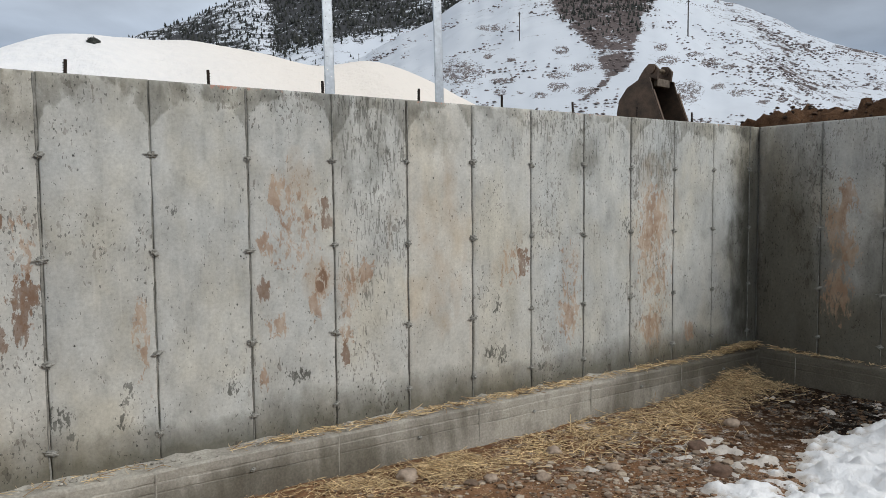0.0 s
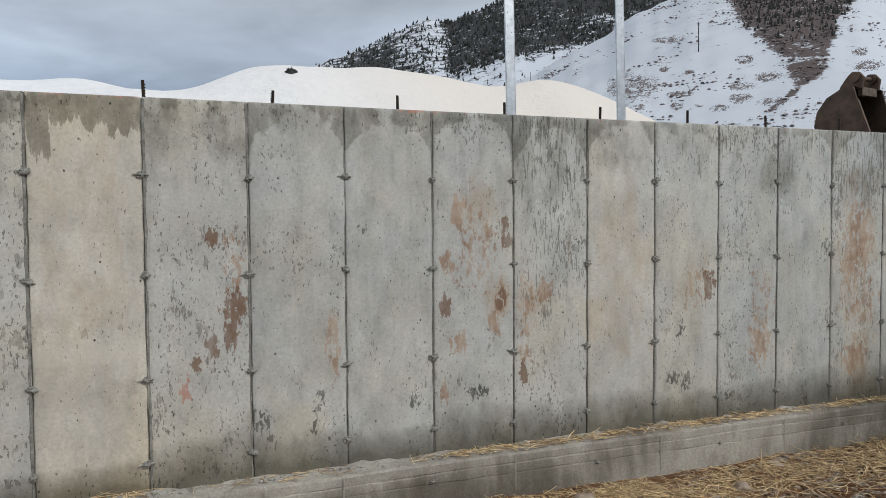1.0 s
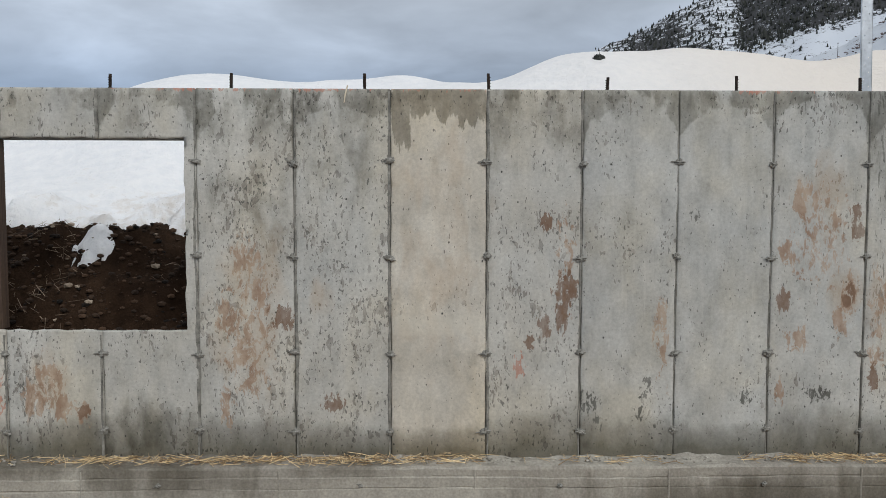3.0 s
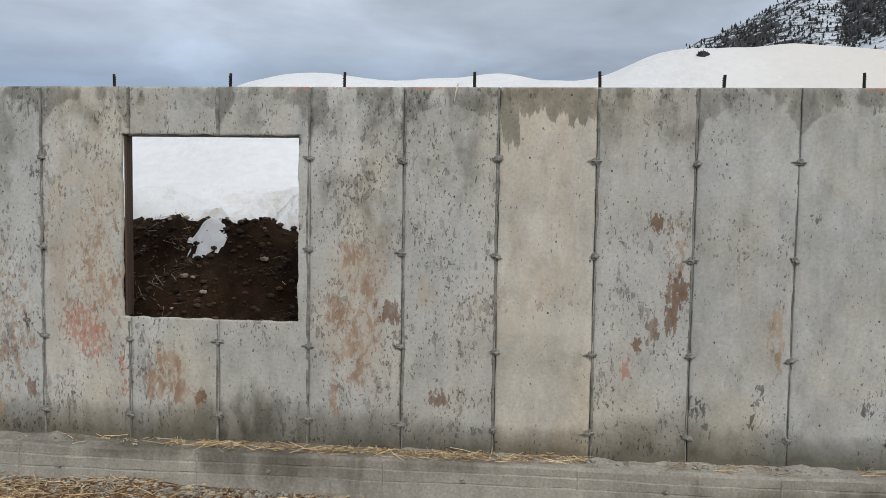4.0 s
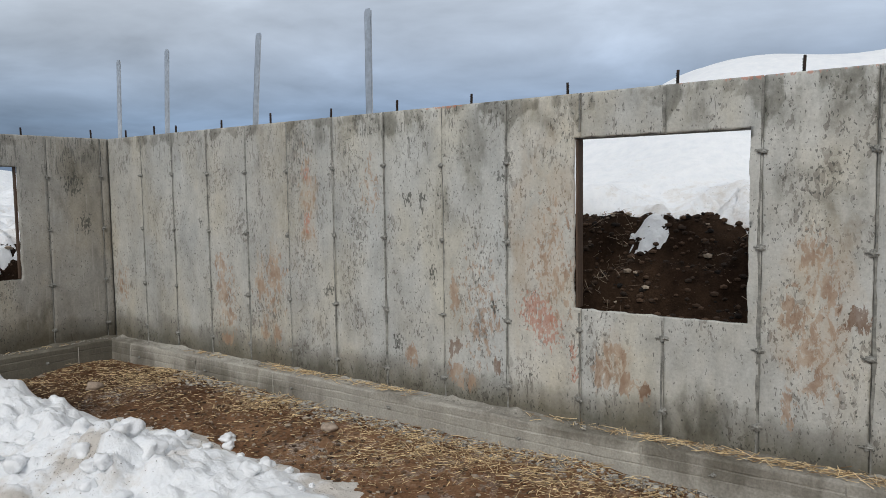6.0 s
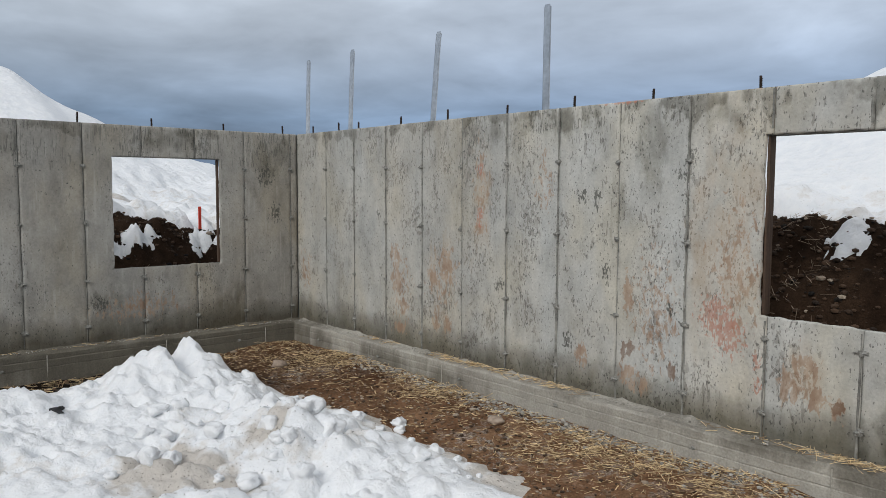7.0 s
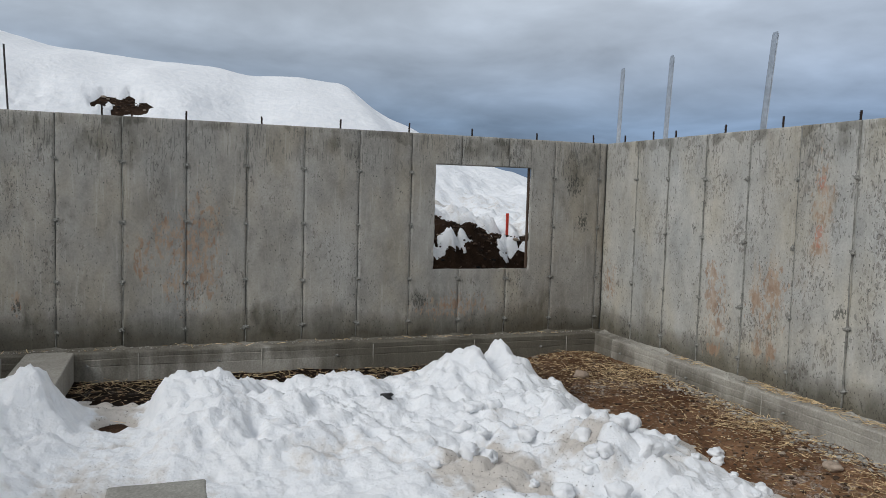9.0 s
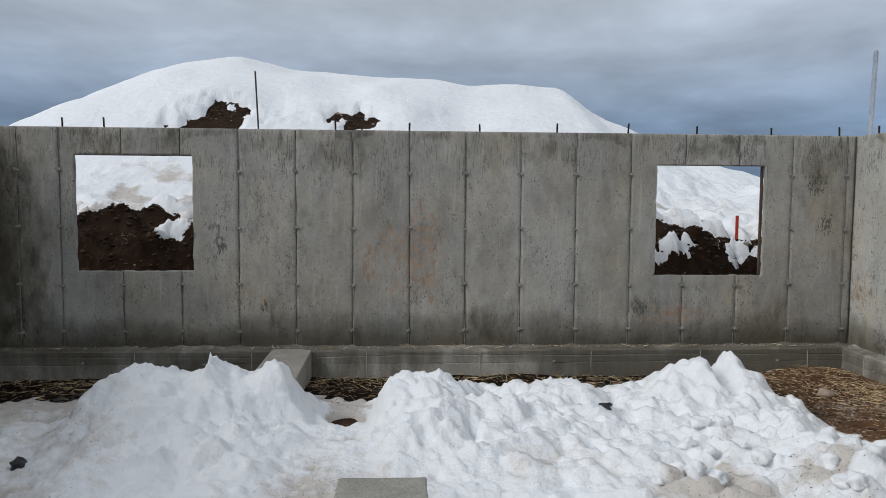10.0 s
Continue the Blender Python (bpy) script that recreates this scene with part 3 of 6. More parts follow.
CREST_Y = [-9.6, -8.2, -7.75, -7.62, -7.3, -7.0, -6.8, -6.68, -6.64, -6.5, -6.3, -6.16, -6.05, -5.93, -5.75, -5.32, -5.22, -5.1, -4.9, -4.8, -4.64, -4.44, -4.35, -4.15, -3.73, -3.58, -3.21, -3.0, -2.76, -2.46, -2.36, -2.3, -2.19, -2.0, -1.88, -1.6, -1.35]
CREST_Z = [0.0, 0.02, 0.06, 0.38, 0.53, 0.61, 0.54, 0.56, 0.70, 0.57, 0.51, 0.58, 0.53, 0.31, 0.08, 0.06, 0.38, 0.48, 0.55, 0.55, 0.47, 0.42, 0.31, 0.42, 0.48, 0.44, 0.29, 0.33, 0.47, 0.64, 0.34, 0.40, 0.63, 0.47, 0.34, 0.12, 0.0]


def west_pile(x, y):
    """Depth of the long heap: a ragged crest, a steep back, a flat run-out towards the open floor and a spur at its end."""
    wy = y + 0.03 * fbm(x * 2.4, y * 2.4, 103, 3)
    dx = x + 6.3 + 0.12 * fbm(x * 1.1, y * 1.1, 101, 3)
    sharp = np.interp(wy, CREST_Y, CREST_Z)
    broad = sum(np.interp(wy + o, CREST_Y, CREST_Z) for o in (-0.32, -0.18, -0.06, 0.06, 0.18, 0.32)) / 6
    c = broad + (sharp - broad) * smooth(0.55, 0.12, np.abs(dx))
    body = c * np.where(dx > 0, np.exp(-(np.clip(dx, 0, None) / 1.55) ** 1.2), smooth(-1.0, 0.05, dx))
    spur = np.interp(x + 0.1 * fbm(x * 2, y * 2, 105, 2), [-6.8, -6.0, -5.0, -4.2, -3.5, -2.7, -1.9], [0, 0.30, 0.34, 0.33, 0.22, 0.10, 0])
    off = wy + 2.15 + 0.08 * fbm(x * 1.6, y * 1.6, 107, 3)
    spur = spur * np.where(off > 0, np.clip(1 - (np.clip(off, 0, None) / (0.74 + 0.2 * smooth(-5.4, -4.6, x))) ** 1.5, 0, 1), np.exp(-(off / 0.55) ** 2))
    edge = 0.25 * fbm(x * 1.5, y * 1.5, 109, 3)
    apron = 0.12 * smooth(-1.9, -3.0, x + edge) * smooth(-1.45, -1.75, y + 0.4 * edge) * smooth(-7.3, -6.4, x + edge) * smooth(-8.0, -7.2, y)
    trod = mound(x + edge, y + edge, -5.5, -7.95, 1.9, 1.45, 0.15, 1.8)
    base = np.maximum(np.maximum(body, spur), np.maximum(apron, trod))
    base = base - 0.22 * np.clip(1.3 - np.hypot((x + 6.2) / 0.22, (y + 5.54) / 0.15), 0, 1)
    full = smooth(0.03, 0.25, base)
    rough = smooth(0.38, 0.62, vnoise(x * 1.1, y * 1.1, 131))
    wx, wz = x + 0.05 * fbm(x * 4, y * 4, 117, 2), y + 0.05 * fbm(x * 4, y * 4, 119, 2)
    lump = 0.055 * fbm(x * 2.3, y * 2.3, 111, 3) + 0.058 * fbm(wx * 5.5, wz * 5.5, 113, 5, 0.75) + 0.07 * (billow(wx * 2.6, wz * 2.6, 115, 3, 0.55) - 0.62)
    lump = lump + (0.40 * clods(wx, wz, 0.13, 145, 0.55) + 0.35 * clods(wx, wz, 0.24, 141, 0.4)) * rough + 0.36 * clods(x, y, 0.065, 149, 0.6) - 0.025
    trodden = smooth(-5.5, -4.8, x) * smooth(-2.0, -2.5, y) * smooth(-4.2, -3.4, y)
    clod = 0.75 * clods(wx, wz, 0.17, 153, 0.55) * smooth(0.02, 0.1, base) * (trodden + 0.7 * smooth(0.45, 0.1, np.abs(off)) * smooth(-5.6, -4.6, x))
    return np.where(base < 0.012, -0.2, base - 0.035 + full * lump + clod + 0.02 * fbm(x * 9, y * 9, 157, 3) * (1 - full))


def east_patch(x, y):
    wx, wy = x + 0.35 * fbm(x * 1.2, y * 1.2, 121, 3), y + 0.30 * fbm(x * 1.2, y * 1.2, 123, 3)
    thick = mound(wx, wy, 7.4, -3.3, 2.5, 2.15, 0.30, 1.8)
    thin = np.maximum(mound(wx, wy, 6.7, -2.45, 1.9, 1.45, 0.10, 2.6), mound(wx, wy, 7.0, -1.6, 1.1, 0.8, 0.07, 2.0)) - 0.10 * smooth(6.9, 7.5, x) * smooth(-2.5, -1.8, y)
    thick = thick * smooth(0.38, -0.12, wy + 1.15 + 0.78 * np.clip(wx - 6.2, 0, None))
    thin = thin * (0.35 + 0.65 * smooth(0.25, -0.20, wy + 1.15 + 0.78 * np.clip(wx - 6.2, 0, None)))
    base = np.maximum(thick, thin)
    ragged = 0.055 * fbm(x * 2.6, y * 2.6, 127, 4, 0.65) + 0.035 * fbm(x * 12, y * 12, 128, 3)
    lumpy = 0.08 * (billow(x * 2.4, y * 2.4, 125, 3) - 0.5) + 0.5 * clods(x, y, 0.2, 161, 0.55) + 0.5 * clods(x, y, 0.09, 165, 0.6) + 0.4 * clods(x, y, 0.05, 167, 0.5) - 0.03
    return base - 0.052 + ragged * (1 - 0.6 * smooth(0.08, 0.2, base)) + smooth(0.05, 0.2, base) * lumpy


def snow_heap(name, x0, x1, y0, y1, step, fn, dirty, label):
    xs, ys = np.arange(x0, x1, step), np.arange(y0, y1 + step / 2, step)
    X, Y = np.meshgrid(xs, ys)
    T = fn(X, Y)
    ob = sheet(name, xs, ys, soil(X, Y) + T, M_SNOW, keep=T > -0.035, attrs={"dirty": dirty(X, Y, T)})
    return tagged(ob, label, "snow", "heaps of snow")


def grit(name, n, cx, cy, rx, ry, label, seed):
    gr = np.random.default_rng(seed)
    px, py = cx + rx * gr.normal(0, 1, n), cy + ry * gr.normal(0, 1, n)
    ok = (west_pile(px, py) > 0.0) & (vnoise(px * 3, py * 3, seed) > gr.uniform(0.4, 0.75, n))
    px, py = px[ok], py[ok]
    return pebbles(name, px, py, 0.001 + 0.004 * gr.random(len(px)) ** 3, M_GRIT, label, seed, zfun=lambda a, b: soil(a, b) + west_pile(a, b), category="soil")


def west_grime(X, Y, T):
    spot = lambda cx, cy, rx, ry: np.exp(-(((X - cx) / rx) ** 2 + ((Y - cy) / ry) ** 2))
    return np.clip(0.95 * smooth(0.10, 0.0, T) + 0.95 * spot(-4.55, -2.85, 0.7, 0.7) * np.clip(0.55 + 0.9 * fbm(X * 2.6, Y * 2.6, 174, 4), 0, 1.2) + 0.8 * spot(-4.25, -2.3, 0.55, 0.45) * np.clip(0.3 + 1.5 * fbm(X * 3.4, Y * 3.4, 175, 4), 0, 1.1) + 0.5 * spot(-4.9, -4.2, 0.35, 0.3) + 0.5 * smooth(0.2, -0.35, Y + 7.65 - 0.33 * (X + 7.4) + 0.25 * fbm(X * 2, Y * 2, 173, 3)) + 0.12
                   + 0.55 * spot(-6.4, -5.5, 0.5, 0.25) + 0.45 * spot(-4.3, -5.1, 0.5, 0.7) + 0.3 * fbm(X * 1.3, Y * 1.3, 171, 3), 0, 1)


def bank_patch(x0, x1, y0, y1, spots, seed):
    """Snow left lying on the cut bank, thin and ragged."""
    xs, ys = np.arange(x0, x1, 0.017), np.arange(y0, y1, 0.017)
    X, Y = np.meshgrid(xs, ys)
    H = np.full(X.shape, -1.0)
    for cx, cy, rx, ry in spots:
        H = np.maximum(H, 1 - np.hypot((X - cx) / rx, (Y - cy) / ry))
    H = H + 0.5 * fbm(X * 5, Y * 5, seed, 4, 0.6) + 0.28 * fbm(X * 17, Y * 17, seed + 1, 3, 0.6) - 0.12
    T = 0.045 * np.sqrt(np.clip(H, 0, 1)) + 0.022 * fbm(X * 9, Y * 9, seed + 2, 3) + 0.008 - 0.05 * (H < 0)
    ob = sheet("snow_patch", xs, ys, soil(X, Y) + T, M_SNOW, keep=(H > -0.12), attrs={"dirty": np.clip(0.10 - 1.2 * H + 0.4 * fbm(X * 4, Y * 4, seed + 3, 2), 0, 1)})
    return tagged(ob, "ragged thin snow patch on the dark cut bank", "snow", "patches of snow on the banks")


bank_patch(-2.5, -1.4, 0.85, 1.8, [(-1.98, 1.25, 0.18, 0.10), (-1.96, 1.17, 0.12, 0.10)], 801)
bank_patch(-9.5, -8.75, -2.25, -1.1, [(-9.13, -1.70, 0.11, 0.26), (-9.18, -1.45, 0.10, 0.20), (-9.05, -1.86, 0.06, 0.12)], 811)
bank_patch(-9.6, -8.75, -1.15, -0.3, [(-9.22, -0.84, 0.15, 0.18), (-9.08, -0.92, 0.07, 0.10), (-9.12, -0.60, 0.10, 0.08)], 821)
bank_patch(-9.7, -8.95, -8.3, -7.3, [(-9.33, -7.82, 0.12, 0.26)], 831)
STEP = 0.024
CUT = -9.27 + STEP * round((9.27 - 5.55) / STEP)
snow_heap("snow_drift", -8.02, -1.3, CUT, -1.0, STEP, west_pile, west_grime, "long white shovelled snow heap with dirty clods on bare soil")
snow_heap("snow_drift", -8.02, -1.3, -9.27, CUT, STEP, west_pile, west_grime, "white snow heap over the inner footing strip")
snow_heap("snow_patch", 4.4, 8.28, -6.5, -0.7, 0.025, east_patch,
          lambda X, Y, T: np.clip(0.85 * smooth(0.06, 0.0, T) + 0.08 + 0.25 * fbm(X * 2, Y * 2, 172, 3) + 0.5 * smooth(-1.9, -1.3, Y), 0, 1),
          "thin melting snow patch with muddy edge on soil")

# ---- mountains ----
def slope_sheet(name, az0, az1, naz, r0, r1, nr, el_at, el_val, seed, material, rough, bend, label, cover):
    az = np.radians(np.linspace(az0, az1, naz))
    s = np.linspace(0, 1, nr)
    A, S = np.meshgrid(az, s)
    crest = np.tan(np.radians(np.interp(np.degrees(A) + 0.5 * fbm(np.degrees(A) * 0.45, S * 0 + 3, seed + 5, 3), el_at, el_val)))
    R = r0 + (r1 - r0) * S
    wx, wy = R * np.sin(A) / r1, R * np.cos(A) / r1
    gully = fbm(wx * 5, wy * 5, seed, 5, 0.5)
    ridge = fbm(wx * 34, wy * 34, seed + 11, 4)
    up = np.where(S < 0.86, (S / 0.86) ** bend, 1 - 1.6 * (S - 0.86))
    fade = np.sin(np.pi * np.clip(S / 0.90, 0, 1))
    H = (r0 + (r1 - r0) * 0.86) * crest * up + rough * r1 * (0.012 * gully * fade + 0.0015 * ridge * np.clip(fade + 0.2, 0, 1))
    Z = 1.0 + H * smooth(0.0, 0.06, S)
    verts = np.stack([(0.8 + R * np.sin(A)).ravel(), (-4.85 + R * np.cos(A)).ravel(), Z.ravel()], 1)
    i = (np.arange(nr - 1)[:, None] * naz + np.arange(naz - 1)[None]).ravel()
    me = bpy.data.meshes.new(name)
    me.from_pydata(verts.tolist(), [], np.stack([i, i + naz, i + naz + 1, i + 1], 1).tolist())
    scrub = np.clip(cover(np.degrees(A), S, gully), -0.6, 1)
    me.attributes.new("scrub", "FLOAT", "POINT").data.foreach_set("value", scrub.ravel().astype(np.float32))
    ob = finish(new(name, me), material, label, "mountain", kind="structure")
    return ob, verts.reshape(nr, naz, 3), scrub


def hollow(az, s, gl):
    """The wooded hollow that runs down the hill's middle to a thin gully."""
    mid = np.interp(s, [0.19, 0.22, 0.255, 0.30, 0.34, 0.44, 0.9], [44.6, 45.9, 46.6, 47.1, 46.9, 46.3, 46.2])
    half = np.interp(s, [0.19, 0.22, 0.255, 0.275, 0.30, 0.34, 0.38, 0.44, 0.52, 0.9], [0.3, 0.2, 0.35, 0.7, 1.15, 1.6, 2.2, 2.8, 3.3, 5.5])
    return smooth(0.5, -0.4, np.abs(az - mid + 0.5 * gl) - half) * smooth(0.185, 0.20, s)


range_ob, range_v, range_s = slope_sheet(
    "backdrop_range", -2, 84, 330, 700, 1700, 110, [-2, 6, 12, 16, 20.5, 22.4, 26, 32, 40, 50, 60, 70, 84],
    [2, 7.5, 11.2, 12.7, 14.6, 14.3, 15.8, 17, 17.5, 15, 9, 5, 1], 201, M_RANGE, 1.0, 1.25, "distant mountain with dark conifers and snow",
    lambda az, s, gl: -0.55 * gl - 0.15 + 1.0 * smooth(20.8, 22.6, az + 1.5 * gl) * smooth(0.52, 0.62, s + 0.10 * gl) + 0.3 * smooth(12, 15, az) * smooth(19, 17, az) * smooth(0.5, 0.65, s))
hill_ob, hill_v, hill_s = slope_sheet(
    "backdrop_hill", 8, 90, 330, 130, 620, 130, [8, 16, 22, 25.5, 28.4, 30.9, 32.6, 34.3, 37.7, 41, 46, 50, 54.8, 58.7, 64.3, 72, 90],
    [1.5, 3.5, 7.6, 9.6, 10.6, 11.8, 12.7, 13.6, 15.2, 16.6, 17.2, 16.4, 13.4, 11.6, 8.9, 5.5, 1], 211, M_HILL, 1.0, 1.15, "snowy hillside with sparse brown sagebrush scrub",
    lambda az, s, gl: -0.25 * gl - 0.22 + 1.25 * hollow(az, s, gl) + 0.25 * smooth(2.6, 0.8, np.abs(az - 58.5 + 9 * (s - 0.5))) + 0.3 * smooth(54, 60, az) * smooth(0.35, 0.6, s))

rng = np.random.default_rng(5)


def scatter_mesh(name, pts, unit_v, unit_f, scales, turns, material, label, category, squash=None):
    """Many small alike pieces joined into one mesh."""
    n, k = len(pts), len(unit_v)
    c, s = np.cos(turns)[:, None], np.sin(turns)[:, None]
    ux, uy, uz = unit_v[:, 0][None], unit_v[:, 1][None], unit_v[:, 2][None]
    sc = scales[:, None] if scales.ndim == 1 else None
    sxx, szz = (sc, sc) if sc is not None else (scales[:, :1], scales[:, 1:2])
    V = np.stack([pts[:, :1] + sxx * (ux * c - uy * s), pts[:, 1:2] + sxx * (ux * s + uy * c), pts[:, 2:3] + szz * uz], 2).reshape(-1, 3)
    F = (unit_f[None] + (np.arange(n) * k)[:, None, None]).reshape(-1, unit_f.shape[1])
    me = bpy.data.meshes.new(name)
    me.from_pydata(V.tolist(), [], F.tolist())
    return finish(new(name, me), material, label, category, kind="stuff", shade=False)


def unit_lump(seed, subdiv=1):
    me = lump_mesh("unit", 1.0, seed, 1.0, subdiv, 0.5)
    v = np.array([x.co[:] for x in me.vertices])
    f = np.array([p.vertices[:] for p in me.polygons])
    bpy.data.meshes.remove(me)
    return v, f


cone_v = np.array([[1, 0, 0], [0.3, 0.95, 0], [-0.8, 0.6, 0], [-0.8, -0.6, 0], [0.3, -0.95, 0], [0, 0, 1.0]])
cone_f = np.array([[0, 1, 5], [1, 2, 5], [2, 3, 5], [3, 4, 5], [4, 0, 5]])
nr, naz = range_v.shape[:2]
pick = rng.integers(0, nr * naz, 60000)
mask = range_s.ravel()[pick] + 0.7 * (rng.random(len(pick)) - 0.5)
row = pick // naz
pick = pick[(mask > 0.10) & (row > nr * 0.1) & (row < nr * 0.93)][:16000]
p = range_v.reshape(-1, 3)[pick] + rng.normal(0, 4.0, (len(pick), 3)) * (1, 1, 0)
p[:, 2] -= 0.6
hgt = rng.uniform(3, 9.5, len(pick))
scatter_mesh("conifers", p, cone_v, cone_f, np.stack([hgt * 0.30, hgt], 1), rng.uniform(0, 6.3, len(pick)), M_FIR, "dark conifers on the far mountain", "trees")

lump_v, lump_f = unit_lump(3, 1)
nr, naz = hill_v.shape[:2]
pick = rng.integers(0, nr * naz, 60000)
mask = hill_s.ravel()[pick] + 0.55 * (rng.random(len(pick)) - 0.5) + 0.75 * fbm(hill_v.reshape(-1, 3)[pick, 0] * 0.035, hill_v.reshape(-1, 3)[pick, 1] * 0.035, 77, 3)
pick = pick[(mask > 0.22) & (pick // naz > 6) & (pick // naz < 0.86 * nr)][:4600]
centres = hill_v.reshape(-1, 3)[pick]
p = np.repeat(centres, 4, 0)
spread = np.repeat(0.0022 * np.hypot(centres[:, 0], centres[:, 1]) + 0.4, 4)
p = p + np.stack([rng.normal(0, 1, len(p)) * spread * 1.5, rng.normal(0, 1, len(p)) * spread * 1.2, np.full(len(p), -0.15)], 1)
size = rng.uniform(0.3, 1.0, len(p)) ** 1.5 * (0.32 + 0.5 * spread)
scatter_mesh("sagebrush", p, lump_v, lump_f, np.stack([size, size * 0.45], 1), rng.uniform(0, 6.3, len(p)), M_BRUSH, "bare brown scrub on the snowy hillside", "shrubs")


# thickets of bare brush on the hill: bearing, height angle and half sizes in degrees
THICKETS = [(35.7, 9.27, 1.9, 0.9), (36.1, 7.84, 0.4, 0.25), (38.9, 8.61, 1.0, 0.24), (38.7, 7.8, 0.5, 0.25), (39.5, 10.1, 0.4, 0.16), (37.8, 10.4, 0.3, 0.2),
            (41.6, 7.53, 0.7, 0.25), (43.0, 8.1, 0.8, 0.36), (43.0, 8.91, 0.9, 0.28), (43.2, 10.7, 0.6, 0.32), (44.7, 9.45, 0.9, 0.36), (45.1, 7.75, 1.1, 0.28),
            (50.3, 10.55, 0.5, 0.27), (50.7, 9.64, 0.85, 0.35), (52.6, 9.91, 0.6, 0.19), (53.7, 9.3, 0.9, 0.3), (54.9, 8.92, 0.5, 0.19), (52.0, 7.34, 1.1, 0.85),
            (55.6, 7.15, 0.8, 0.27), (54.2, 7.62, 0.5, 0.27), (58.3, 6.5, 0.35, 0.19), (57.1, 6.42, 0.5, 0.15), (38.1, 12.4, 1.2, 0.24)]


def on_hill(az, el):
    """The places on the hill at those bearings and height angles."""
    out, low = [], int(0.85 * nr)
    for a, e in zip(az, el):
        col = float(np.clip((a - 8) / 82 * 329, 0, 328.9))
        j, w = int(col), col - int(col)
        near = (1 - w) * hill_v[8:low, j] + w * hill_v[8:low, j + 1]
        d = np.hypot(near[:, 0] - 0.8, near[:, 1] + 4.85)
        k = np.interp(e, np.maximum.accumulate(np.degrees(np.arctan2(near[:, 2] - 1.92, d))), np.arange(len(d)))
        out.append([np.interp(k, np.arange(len(d)), near[:, i]) for i in range(3)])
    return np.array(out)


def thicket(az, el, label, name, material, size):
    q = on_hill(az, el)
    d = np.hypot(q[:, 0], q[:, 1])
    sz = size * d * rng.uniform(0.4, 1.0, len(q)) ** 1.5
    scatter_mesh(name, q, lump_v, lump_f, np.stack([sz, sz * 0.6], 1), rng.uniform(0, 6.3, len(q)), material, label, "shrubs")


taz, tel = [], []
for a, e, wa, we in THICKETS:
    n = int(620 * wa * we / 0.25) + 130
    rad, ang = np.sqrt(rng.random(n)) * rng.uniform(0.6, 1.15, n), rng.uniform(0, 2 * np.pi, n)
    ta, te = a + wa * rad * np.cos(ang), e + we * rad * np.sin(ang)
    ok = vnoise(ta * 5, te * 12, 61) > rng.uniform(0.1, 0.75, n)
    taz += ta[ok].tolist()
    tel += te[ok].tolist()
thicket(taz, tel, "grey-brown bare thickets on the snowy hillside", "thickets", M_BRUSH, 0.0011)
# lines of brush along the tracks that cross the slope
laz, lel = [], []
for line in ([(52.9, 13.2), (56.3, 10.5), (57.9, 9.26), (59.5, 8.2), (63.2, 6.65)], [(56.3, 10.5), (58.5, 8.3), (59.5, 7.1), (62, 6.0)], [(50.6, 13.7), (55.2, 12.6), (58.8, 11.2), (64.4, 8.7)]):
    u = np.sort(rng.random(420))
    at = np.linspace(0, 1, len(line))
    la, le = np.interp(u, at, [p[0] for p in line]), np.interp(u, at, [p[1] for p in line])
    keep = vnoise(u * 14, u * 0, 63) > rng.uniform(0.1, 0.7, len(u))
    laz += (la + rng.normal(0, 0.12, len(u)))[keep].tolist()
    lel += (le + rng.normal(0, 0.06, len(u)))[keep].tolist()
thicket(laz, lel, "dark brush along tracks across the snowy hillside", "track_brush", M_BRUSH, 0.0011)

near_az = np.degrees(np.arctan2(hill_v[..., 0] - 0.8, hill_v[..., 1] + 4.85))
near_s = np.broadcast_to(np.linspace(0, 1, nr)[:, None], near_az.shape)
wood = (hollow(near_az, near_s, 0.0) * smooth(0.33, 0.42, near_s)).ravel()
pick = rng.integers(0, nr * naz, 40000)
pick = pick[(wood[pick] > rng.uniform(0.3, 1.0, len(pick))) & (pick // naz < 0.8 * nr)][:1800]
p = hill_v.reshape(-1, 3)[pick] + rng.normal(0, 1.5, (len(pick), 3)) * (1, 1, 0)
p[:, 2] -= 0.3
hgt = rng.uniform(0.9, 2.6, len(pick))
scatter_mesh("conifers_in_hollow", p, cone_v, cone_f, np.stack([hgt * 0.28, hgt], 1), rng.uniform(0, 6.3, len(pick)), M_FIR, "dark conifers in the hollow of the hillside", "trees")


def utility_pole(az, el, span):
    """A pole whose foot stands at that bearing and height angle on the hill; span: the angle that it takes up."""
    j = int((az - 8) / 82 * 329)
    flat_r = np.hypot(hill_v[:, j, 0] - 0.8, hill_v[:, j, 1] + 4.85)
    seen = np.degrees(np.arctan2(hill_v[:, j, 2] - 1.93, flat_r))
    k = int(np.argmin(np.abs(seen[: int(0.86 * len(seen))] - el)))
    base, height = Vector(hill_v[k, j]), float(flat_r[k]) * math.tan(radians(span))
    ob = tagged(new("utility_pole"), "dark wooden utility pole on the snowy hillside", "utility pole", "poles on the hill")
    ob.location = base
    r = height * 0.018
    part("pole", tube(bmesh.new(), (0, 0, -1), (0, 0, height), r, 8, r * 0.8), M_POLE, ob)
    side = Vector((math.cos(radians(az)), -math.sin(radians(az)), 0))
    a, b = side * -height * 0.05, side * height * 0.05
    part("crossarm", tube(bmesh.new(), a + Vector((0, 0, height * 0.93)), b + Vector((0, 0, height * 0.93)), r * 0.7, 6), M_POLE, ob)
    return ob


utility_pole(40.2, 11.4, 2.1)
utility_pole(52.2, 11.2, 2.6)
utility_pole(28.4, 9.7, 1.0)


